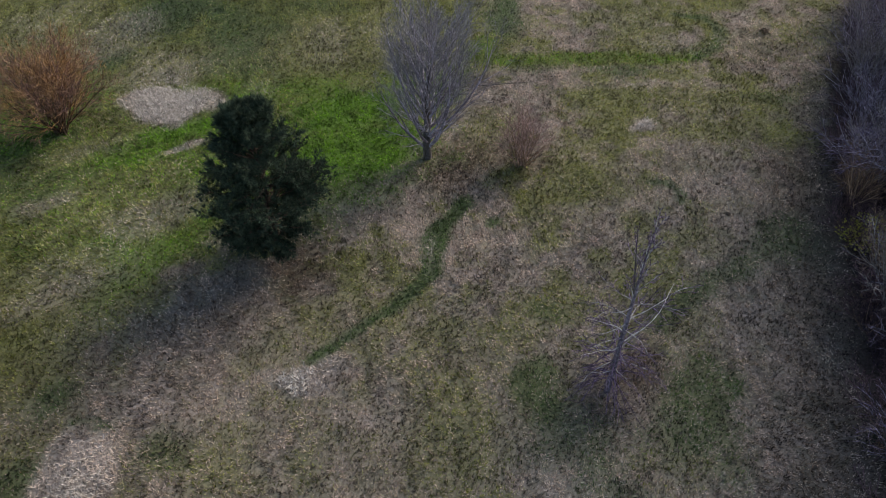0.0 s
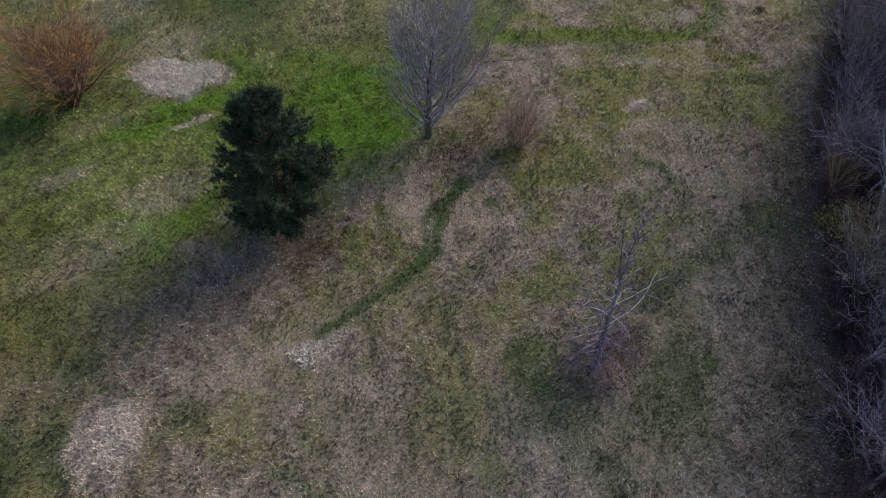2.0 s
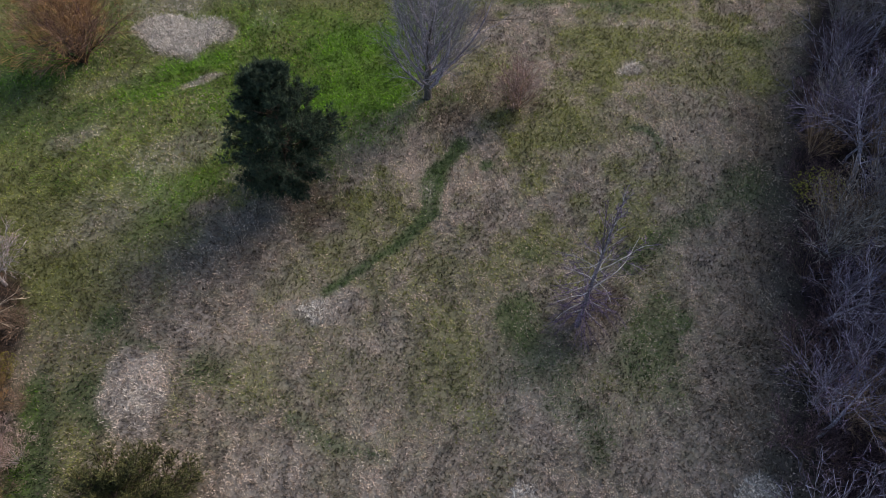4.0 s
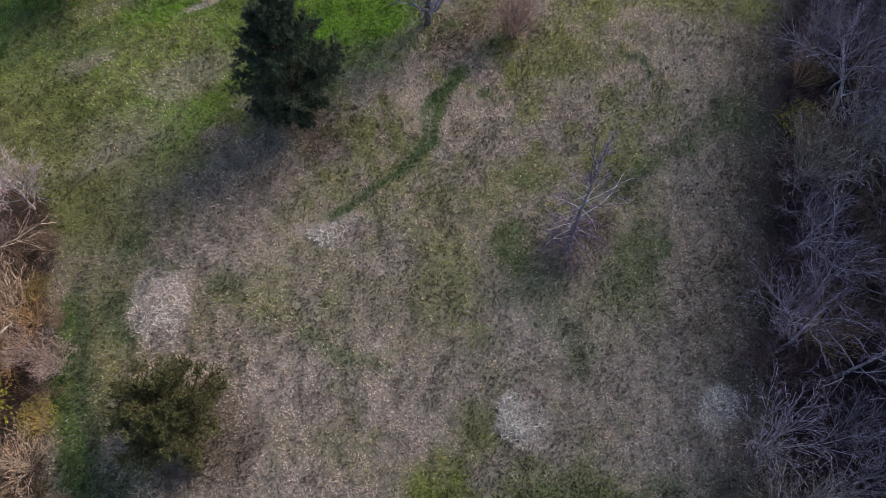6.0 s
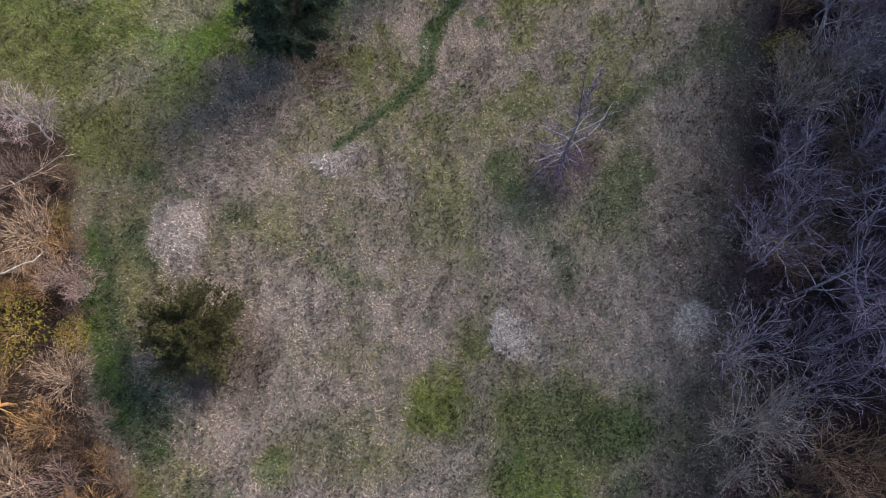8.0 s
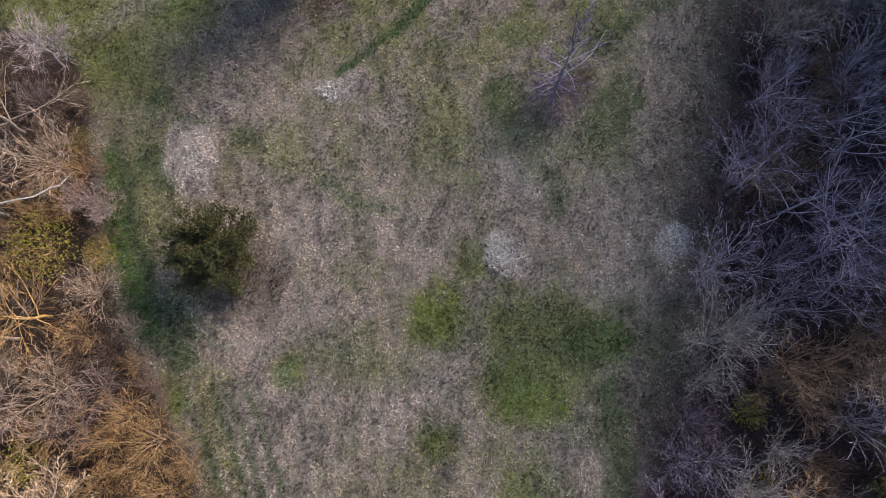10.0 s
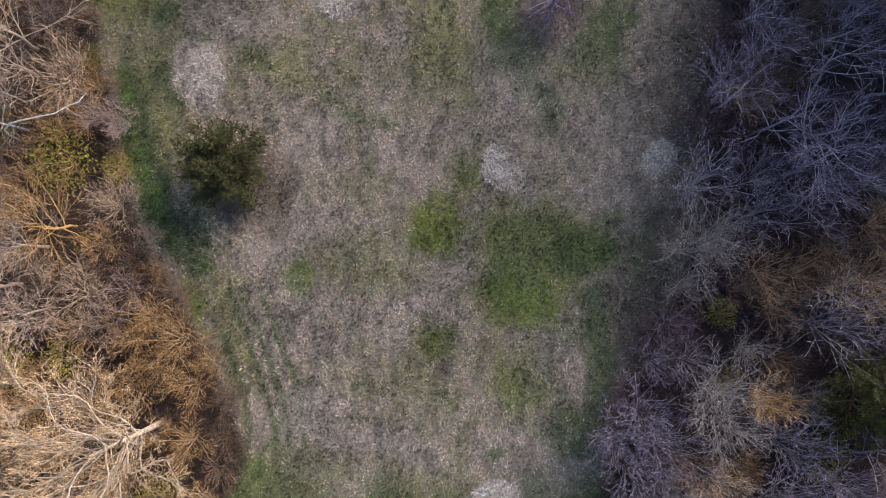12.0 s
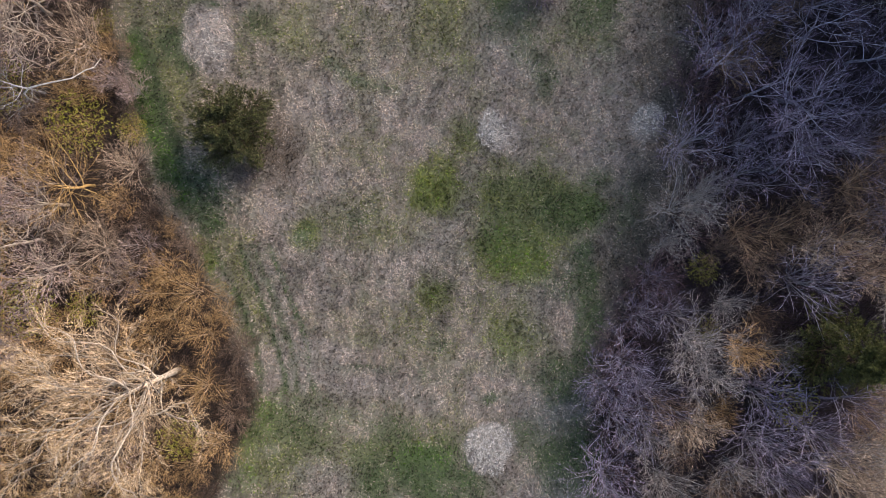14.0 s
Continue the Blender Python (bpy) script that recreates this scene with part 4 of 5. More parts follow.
def leafy_shrub(seed, high, bark_mat, twig_mat, leaf_mat, leaves=7):
    rng = random.Random(seed)
    made = many_stemmed(seed, high, bark_mat, twig_mat, 12, 40, 6, 4)
    spots = []
    for _ in range(620):
        d = turned(rng, Vector((0, 0, 1)), 62 * math.sqrt(rng.random()))
        spots.append((d * high * rng.uniform(0.55, 1.0), d))
    made.append(("leaf_crown", mesh_of("shrub_leaves", *leafage(rng, spots, leaves, 0.05 * high, 0.011 * high, 0.9), leaf_mat)))
    return made


# ---- single trees and shrubs of the meadow ----
plant(needle_tree(3, 10.3, 3.55, PINE_BARK, PINE_NEEDLE, 18, 8, 20, 0.34, lambda f: min(0.66 + 1.9 * f, 1.14 - 0.22 * f - 0.72 * f ** 2), 0.017, 0.08),
      "pine_tree", "dense dark green pine standing alone on the meadow", "tree", -9.7, 29.9)
plant(needle_tree(8, 4.8, 3.4, PINE_BARK, OLIVE_NEEDLE, 13, 9, 9, 0.26, lambda f: 0.95 + 0.1 * f - 0.8 * f ** 3, 0.018, 0.06),
      "young_pine", "low rounded olive green young pine beside the wood", "tree", -14.8, 8.5)
plant(upright_tree(4, 8.4, DARK_BARK, HAZE_TWIG, 0.82, 46, 6), "bare_tree", "slim bare tree with fine lilac grey twigs", "tree", -0.8, 38.5)
plant(many_stemmed(21, 6.2, UMBER_TWIG, AMBER_MAUVE, 42, 42, 11, 9, 0.013, 0.009), "willow_shrub", "round dense leafless shrub with amber stems and mauve twigs", "shrub", -27.5, 43.0)
plant(many_stemmed(22, 3.8, AMBER_TWIG, BROWN_MAUVE, 34, 34, 6, 5, 0.0095, 0.011), "bare_shrub", "small upright leafless shrub with rosy twigs", "shrub", 5.6, 37.3)
plant(spreading_tree(26, 6.0, GREY_BARK, PALE_ROSE, 24, 50, 0.0105, 0.8), "bare_tree", "pale leafless tree at the end of the wood", "tree", -26.6, 22.6)


def dead_tree():
    rng = random.Random(10)
    ob = thing("dead_tree", "leaning dead tree with silvery broken limbs", "tree")
    d = Vector((0.10, 0.17, 0.98)).normalized()
    pts, ways = [Vector((0, 0, 0))], [d.copy()]
    for i in range(10):
        d = wander(rng, d, 0.03)
        d = (d + (Vector((1.15, 1.85, 10.1)) - pts[-1]).normalized() * 0.6).normalized()
        pts.append(pts[-1] + d * 1.02)
        ways.append(d.copy())
    part("trunk", mesh_of("dead_trunk", *piped(pts, [0.17 * (1 - i / 10.8) for i in range(11)], 7), DUSK_BARK), ob, "dark weathered trunk")
    spec = [(7, 0.14, -0.01, 7, 0.2, 38, 0.4), (3, 0.2, 0.0, 6, 0.1, 34, 0.6), (1, 0.15, 0, 0, 0, 0, 0)]
    out = [[], [], []]
    for k in range(46):
        f = 0.14 + 0.83 * k / 46
        i, w = int(f * 10), f * 10 - int(f * 10)
        high = f > 0.58
        long = rng.uniform(0.7, 1.7) * (1.3 - 0.6 * f) if high else (4.0 - 2.0 * f) * rng.choice((0.3, 0.45, 0.65, 0.85, 1.0)) * (0.6 if f < 0.28 else 1.0)
        away = rng.uniform(14, 30) if high else rng.uniform(65, 98)
        way = turned(rng, ways[i], away, k * 2.4 + rng.uniform(-0.9, 0.9))
        if not high and way.x > 0.4:
            long = max(long, 1.2) * 1.3
        grow(rng, out, pts[i].lerp(pts[i + 1], w), way, long, 0.03 * (1.1 - f) + 0.01, 0, spec)
    for p, r in out[0]:
        part("limb", mesh_of("dead_limb", *piped(p, [max(0.013, v) for v in r], 4), SILVER), ob, "silvery bare limb")
    # a second leader beside the top
    side = [[], [], []]
    grow(rng, side, pts[6], (ways[6] + Vector((-0.16, 0.05, 0.1))).normalized(), 3.6, 0.05, 0, [(6, 0.05, 0.06, 14, 0.1, 26, 0.3), (3, 0.12, 0.03, 6, 0.1, 30, 0.6), (1, 0.1, 0, 0, 0, 0, 0)])
    part("leader", mesh_of("dead_leader", *piped(*side[0][0], 5), DARK_BARK), ob, "dark second leader")
    out[1] += side[1]
    out[2] += side[2]
    # drooping shoots round the foot
    skirt = [[], []]
    for k in range(48):
        grow(rng, skirt, pts[1].lerp(pts[4], rng.random() ** 1.3), turned(rng, Vector((0, 0, 1)), rng.uniform(50, 105), k * 2.4), rng.uniform(1.3, 3.0), 0.032, 0,
             [(6, 0.12, -0.2, 7, 0.2, 30, 0.5), (1, 0.1, -0.2, 0, 0, 0, 0)])
    for p, r in skirt[0]:
        part("shoot", mesh_of("dead_shoot", *piped(p, [max(0.014, v) for v in r], 3), LILAC_TWIG), ob, "drooping grey shoot")
    part("twig_crown", crown_mesh(rng, "dead_twigs", [out[1], out[2] + skirt[1]], LILAC_TWIG, 0.012), ob)
    ob.matrix_basis = pose(7.9, 19.2, -0.05)


def brush_heap(x, y, rx, ry, count, seed, material, label):
    """Broken sticks lying criss-cross on the ground."""
    rng = random.Random(seed)
    segs = []
    for _ in range(count):
        a, r = rng.uniform(0, 2 * math.pi), math.sqrt(rng.random())
        p = Vector((rx * r * math.cos(a), ry * r * math.sin(a), rng.uniform(0.02, 0.5 * (1.2 - r))))
        d = Vector((rng.gauss(0, 1), rng.gauss(0, 1), rng.gauss(0, 0.25))).normalized()
        q = p + d * rng.uniform(0.5, 1.5)
        q.z = max(q.z, 0.02)
        segs.append((*p, *q, rng.uniform(0.01, 0.028), 0.006))
    me = mesh_of("brush_heap", *tubes(segs, 3), material)
    ob = tagged(new("brush_heap", me), label, "branches", kind="stuff")
    ob.matrix_basis = pose(x, y, 0.02)


def soil_mound(x, y, r, seed):
    """A molehill of crumbled dark soil."""
    bm = bmesh.new()
    bmesh.ops.create_icosphere(bm, subdivisions=3, radius=1.0)
    bmesh.ops.delete(bm, geom=[v for v in bm.verts if v.co.z < -0.15], context="VERTS")
    for v in bm.verts:
        n = noise.noise(v.co * 2.5 + Vector((seed, 0, 0))) * 0.25
        v.co = Vector((v.co.x * r * (1 + n), v.co.y * r * (1 + n), v.co.z * r * 0.45 * (1 + n)))
    me = bpy.data.meshes.new("soil_mound")
    bm.to_mesh(me)
    bm.free()
    me.materials.append(MOULD)
    ob = tagged(new("soil_mound", me), "small molehill of dark crumbled soil in the grass", "molehill", "molehills on the meadow")
    ob.matrix_basis = pose(x, y, float(height_at(np.array([x]), np.array([y]))[0]))


for k, (x, y, r) in enumerate(((16.6, 33.9, 0.3), (15.3, 33.5, 0.22), (17.8, 31.8, 0.28), (-14.5, 22.2, 0.22), (-14.9, 22.6, 0.18), (18.0, 34.6, 0.25), (-1.7, 58.4, 0.35))):
    soil_mound(x, y, r * 0.6, k)
plant(leafy_shrub(71, 1.1, DARK_BARK, BROWN_TWIG, PINE_NEEDLE, 9), "low_bush", "low dark evergreen bush in the far meadow", "shrub", 27.4, 53.4, 0, 0.5)
plant(leafy_shrub(72, 0.9, DARK_BARK, BROWN_TWIG, PINE_NEEDLE, 9), "low_bush", "low dark evergreen bush at the wood", "shrub", 20.0, 15.9)
dead_tree()
brush_heap(7.5, 18.5, 1.3, 1.3, 90, 3, GREY_TWIG, "heap of grey broken sticks round the dead tree")
brush_heap(-14.8, 5.4, 1.3, 1.0, 90, 4, GREY_TWIG, "grey fallen sticks below the young pine")


# ---- the woods ----
def wood(kinds, picks, group):
    """Plants copies of the first-built kinds at the picked places."""
    first = {}
    for kind, x, y, turn, size in picks:
        meshes, name, label, category = kinds[kind]
        if kind not in first:
            first[kind] = plant(meshes, name, label, category, x, y, turn, size, group)
        else:
            h = float(height_at(np.array([x]), np.array([y]))[0]) - 0.05
            c = copy_thing(first[kind], pose(x, y, h, 0, 0, turn))
            c.scale = (size, size, size)


def scatter(rng, inside, box, gap, tries, taken):
    """Places at least gap apart inside a region."""
    spots = []
    for _ in range(tries):
        x, y = rng.uniform(box[0], box[1]), rng.uniform(box[2], box[3])
        if not inside(x, y):
            continue
        if all((x - a) ** 2 + (y - b) ** 2 > (gap * w) ** 2 for a, b, w in taken):
            taken.append((x, y, 1.0))
            spots.append((x, y))
    return spots


RIGHT_KINDS = [
    (spreading_tree(31, 8.5, LIMB_GREY, LILAC_TWIG), "bare_tree", "leafless woodland tree with lilac grey limbs and twigs", "tree"),
    (spreading_tree(32, 7.5, LIMB_GREY, LILAC_TWIG, 11, 46), "bare_tree", "leafless woodland tree with grey limbs and twigs", "tree"),
    (spreading_tree(33, 9.0, LIMB_GREY, LILAC_TWIG, 12, 58), "bare_tree", "leafless woodland tree with light grey spreading limbs", "tree"),
    (many_stemmed(34, 5.5, GREY_BARK, DUSK_TWIG, 12, 28, 8, 6, bough_mat=GREY_BARK), "bare_shrub", "leafless grey brown woodland shrub", "shrub"),
    (many_stemmed(35, 4.6, BROWN_TWIG, BROWN_TWIG, 12, 28, 8, 6), "bare_shrub", "leafless red brown woodland shrub", "shrub"),
    (many_stemmed(36, 6.2, GREY_BARK, TAN_TWIG, 12, 28, 8, 6, bough_mat=PALE_BARK), "bare_shrub", "leafless tan woodland shrub catching the light", "shrub"),
    (many_stemmed(37, 5.4, GREY_BARK, MAUVE_LILAC, 18, 34, 6, 4, thin=0.0155, bough_mat=LIMB_GREY), "bare_shrub", "leafless lilac grey woodland shrub", "shrub"),
    (leafy_shrub(38, 4.2, TAN_TWIG, AMBER_TWIG, YELLOW_LEAF), "budding_shrub", "woodland shrub with young olive yellow leaves", "shrub"),
    (many_stemmed(39, 5.4, TAN_TWIG, AMBER_TWIG, 12, 28, 8, 6), "bare_shrub", "leafless amber woodland shrub catching the light", "shrub"),
    (many_stemmed(40, 5.4, TAN_TWIG, ORANGE_TWIG, 12, 28, 8, 6), "bare_shrub", "leafless orange woodland shrub catching the light", "shrub"),
    (many_stemmed(51, 2.6, BROWN_TWIG, BRAMBLE, 16, 56, 7, 5), "bramble_bush", "low leafless purple brown bramble at the wood", "shrub"),
]
LEFT_KINDS = [
    (spreading_tree(41, 8.5, PALE_BARK, TAN_TWIG), "bare_tree", "leafless woodland tree with pale tan limbs", "tree"),
    (spreading_tree(42, 6.5, GREY_BARK, ROSE_TWIG, 11), "bare_tree", "leafless woodland tree with rosy grey twigs", "tree"),
    (many_stemmed(43, 4.0, TAN_TWIG, ORANGE_TWIG, 14, 44), "bare_shrub", "leafless orange brown shrub at the wood", "shrub"),
    (many_stemmed(44, 4.6, PALE_BARK, TAN_TWIG, 14, 42), "bare_shrub", "leafless tan shrub with pale stems", "shrub"),
    (many_stemmed(45, 3.4, BROWN_TWIG, BROWN_TWIG, 14, 46), "bare_shrub", "leafless red brown undergrowth shrub", "shrub"),
    (leafy_shrub(46, 3.2, TAN_TWIG, ORANGE_TWIG, YELLOW_LEAF), "budding_shrub", "shrub with young yellow green leaves", "shrub"),
    (spreading_tree(47, 7.0, PALE_BARK, ROSE_TWIG, 10, 50), "bare_tree", "leafless woodland tree with pale limbs and rosy twigs", "tree"),
    (many_stemmed(48, 4.2, GREY_BARK, ROSE_TWIG, 14, 40), "bare_shrub", "leafless rosy grey shrub in the wood", "shrub"),
    (spreading_tree(49, 7.5, SILVER, GREY_TWIG, 11, 62), "bare_tree", "leafless woodland tree with silvery blue limbs", "tree"),
    (spreading_tree(50, 6.6, GOLD_BARK, ORANGE_TWIG, 13, 64), "bare_tree", "low leafless tree with golden spreading limbs", "tree"),
]
rng = random.Random(77)
# trees that stand out: kind, x, y, turn, size
right_picks = [
    (6, 11.9, -10.5, 150, 0.95), (6, 12.8, -12.8, 60, 0.9), (6, 11.9, -17.0, 250, 1), (6, 13.7, -9.0, 300, 0.85),
    (6, 14.8, -11.0, 90, 1), (6, 14.6, -5.4, 50, 0.6), (6, 15.5, -3.0, 40, 0.55), (3, 16.7, -0.2, 10, 0.6), 
    (3, 17.3, 2.3, 350, 1), (6, 18.0, 6.9, 180, 1), (2, 25.5, 10.4, 30, 1.1), (0, 26.9, 14.6, 140, 1), (1, 30.8, 13.2, 330, 1), (6, 27.2, 6.8, 340, 1),
    (3, 18.8, 3.2, 230, 0.75), (6, 21.9, 4.6, 170, 1), (1, 25.0, 5.0, 110, 0.8), (8, 30.4, 3.8, 60, 1), (4, 27.2, 2.1, 160, 0.9),
    (8, 22.3, 0.8, 130, 0.85), (4, 20.6, -0.6, 10, 0.6), (7, 19.6, -2.1, 160, 0.38), (4, 23.2, -1.9, 170, 0.85), (6, 26.3, -3.1, 120, 1.15),
    (8, 29.9, -0.3, 100, 0.9), (5, 31.2, -2.8, 190, 0.7), (3, 18.3, -7.3, 180, 1), (9, 21.9, -7.9, 230, 0.8), (3, 18.9, -9.7, 50, 0.95),
    (7, 19.8, -6.6, 210, 0.35), (5, 18.1, -13.6, 240, 0.75), (9, 20.2, -12.6, 320, 0.6), (4, 16.5, -12.3, 150, 0.85), (6, 22.9, -14.8, 110, 1.15),
    (3, 21.3, -16.6, 150, 0.85), (5, 28.2, -16.4, 300, 1.1), (3, 16.0, -17.4, 170, 0.95), (8, 20.4, -18.1, 50, 0.7), (7, 25.8, -12.0, 350, 0.6),
    (8, 30.8, -12.9, 190, 0.8), (6, 16.9, -5.4, 0, 0.7), (3, 20.9, -4.7, 180, 0.6), (4, 17.4, -15.5, 190, 0.6), (6, 25.2, -17.2, 320, 0.8),
    (8, 23.4, -5.5, 120, 0.5), (1, 28.5, 10.3, 270, 0.8),
]
right_picks += [(0, 19.8, 12.3, 20, 0.85), (1, 22.3, 15.4, 80, 0.85), (2, 22.3, 10.6, 140, 0.85), (6, 20.3, 14.3, 200, 0.8), (10, 18.7, 11.6, 0, 1), (10, 20.1, 10.6, 50, 1), (8, 21.6, 12.9, 90, 0.8), (10, 20.3, 16.9, 120, 1), (4, 23.4, 13.6, 10, 0.9), (0, 21.9, 18.7, 250, 0.85)]
right_picks += [(4, 24.4, 26.0, 0, 0.9), (7, 24.6, 28.4, 40, 0.5), (8, 25.4, 32.0, 90, 0.7)]
left_picks = [
    (8, -29.5, 11.7, 180, 0.8), (6, -28.9, 15.6, 270, 0.9), (3, -26.1, 15.3, 280, 0.95), (5, -24.8, 16.8, 100, 0.4), (7, -22.4, 11.7, 140, 0.5),
    (5, -26.3, 9.2, 190, 0.95), (5, -22.7, 8.8, 160, 0.5), (9, -25.9, 4.7, 20, 1.05), (3, -22.7, 6.0, 50, 0.7), (2, -29.0, 6.7, 20, 0.9),
    (2, -23.6, 3.4, 290, 0.6), (7, -29.8, 3.9, 170, 1), (3, -24.8, 0.0, 330, 0.95), (7, -29.3, -1.8, 340, 1.2), (7, -21.8, -0.0, 300, 0.7),
    (4, -21.4, 2.0, 210, 0.65), (4, -18.5, -0.1, 90, 0.65), (2, -18.0, -3.3, 120, 1.05), (2, -17.3, -6.4, 40, 0.75), (2, -21.5, -3.3, 260, 0.7),
    (5, -26.2, -4.5, 120, 0.6), (4, -23.3, -5.4, 280, 0.8), (4, -14.6, -7.5, 170, 0.6), (2, -17.4, -10.3, 110, 0.8), (4, -15.0, -10.2, 220, 0.6),
    (4, -15.4, -12.4, 270, 0.55), (4, -23.8, 2.0, 200, 0.7), (4, -27.5, 1.2, 350, 0.7), (7, -24.0, 12.5, 120, 0.6), (2, -27.4, 11.7, 200, 0.7),
    (4, -30.5, 8.5, 60, 0.8), (3, -20.3, 3.8, 30, 0.38), (2, -19.9, 1.5, 140, 0.38), (2, -16.0, -5.0, 170, 0.5), (7, -30.7, -6.4, 150, 0.9),
    (2, -27.6, -7.2, 70, 0.8), (2, -29.2, -12.9, 210, 0.9), (2, -25.6, -16.6, 110, 0.9), (2, -18.4, -16.3, 180, 0.6), (4, -21.5, -13.0, 290, 0.6),
    (4, -29.2, -17.0, 10, 0.8), (2, -22.7, -8.2, 20, 0.7), (4, -19.2, -9.1, 0, 0.45), (2, -20.1, -10.0, 200, 0.35),
]
left_picks += [(4, -26.4, 18.9, 10, 0.7), (2, -24.4, 14.6, 50, 0.55), (4, -27.0, 16.2, 90, 0.7), (4, -24.8, 19.7, 140, 0.5), (2, -26.4, 13.7, 200, 0.6), (4, -23.3, 12.3, 250, 0.5), (4, -25.5, 16.9, 300, 0.55), (7, -28.0, 19.7, 20, 0.6), (4, -23.2, 14.9, 70, 0.4), (2, -25.2, 12.0, 160, 0.6), (4, -22.8, 9.8, 0, 0.45)]
taken = [(p[1], p[2], 1.0) for p in right_picks + left_picks] + [(-26.6, 22.6, 1.6), (29.0, -7.0, 1.8), (-20.2, -10.4, 1.6)]
far_spots = scatter(rng, lambda x, y: 1.3 < beside(x, y, WOOD_RIGHT) < 7.5, (19, 42, 17, 62), 1.75, 5000, taken)
for x, y in far_spots + scatter(rng, lambda x, y: beside(x, y, WOOD_RIGHT) > 1.6 and y > 16, (13, 36.5, 16, 62), 2.35, 5000, taken) + scatter(
        rng, lambda x, y: beside(x, y, WOOD_RIGHT) > 3.0 and not (x > 32.0 and y < -8), (13, 36.5, -24, 16), 2.45, 3000, taken):
    deep = beside(x, y, WOOD_RIGHT)
    warm = y < 2 and deep > 1.5
    kind = rng.choice((3, 5, 8, 4, 8, 6, 3, 6, 1)) if warm else rng.choice((6, 6, 3, 6)) if deep < 2.5 else rng.choice((0, 1, 2, 0, 6, 10, 3, 4, 8, 10))
    right_picks.append((kind, x, y, rng.uniform(0, 360), rng.uniform(0.7, 1.1) * (0.85 if kind in (5, 8) else 0.95)))
for x, y in scatter(rng, lambda x, y: beside(x, y, WOOD_LEFT) < -1.1 and y < 23, (-37, -13, -25, 24), 2.0, 4000, taken):
    deep = -beside(x, y, WOOD_LEFT)
    kind = rng.choice((2, 3, 4, 2, 9)) if deep < 3.4 else rng.choice((2, 7, 2, 3, 2, 0, 5, 4, 7, 9, 6, 9))
    if (x + 22.0) ** 2 + (y + 11.5) ** 2 < 120 and kind in (0, 1, 6, 9):
        kind = 2
    left_picks.append((kind, x, y, rng.uniform(0, 360), rng.uniform(0.62, 0.98)))
for k in range(56):
    # brambles along the edge of the grey wood
    y = -17.0 + 1.1 * k + rng.uniform(-0.4, 0.4)
    edge = float(np.interp(y, [p[1] for p in WOOD_RIGHT], [p[0] for p in WOOD_RIGHT]))
    right_picks.append((10, edge + rng.uniform(0.2, 2.2), y, rng.uniform(0, 360), rng.uniform(0.5, 0.95)))
wood(RIGHT_KINDS, right_picks, "trees of the grey wood")
wood(LEFT_KINDS, left_picks, "trees of the tan wood")
plant(needle_tree(52, 8.0, 4.0, PINE_BARK, SPRUCE_NEEDLE, 15, 9, 10, 0.26, lambda f: 1.05 - 0.85 * f, 0.022, 0.05),
      "spruce_tree", "dark olive spruce among leafless trees", "tree", 28.5, -8.3)
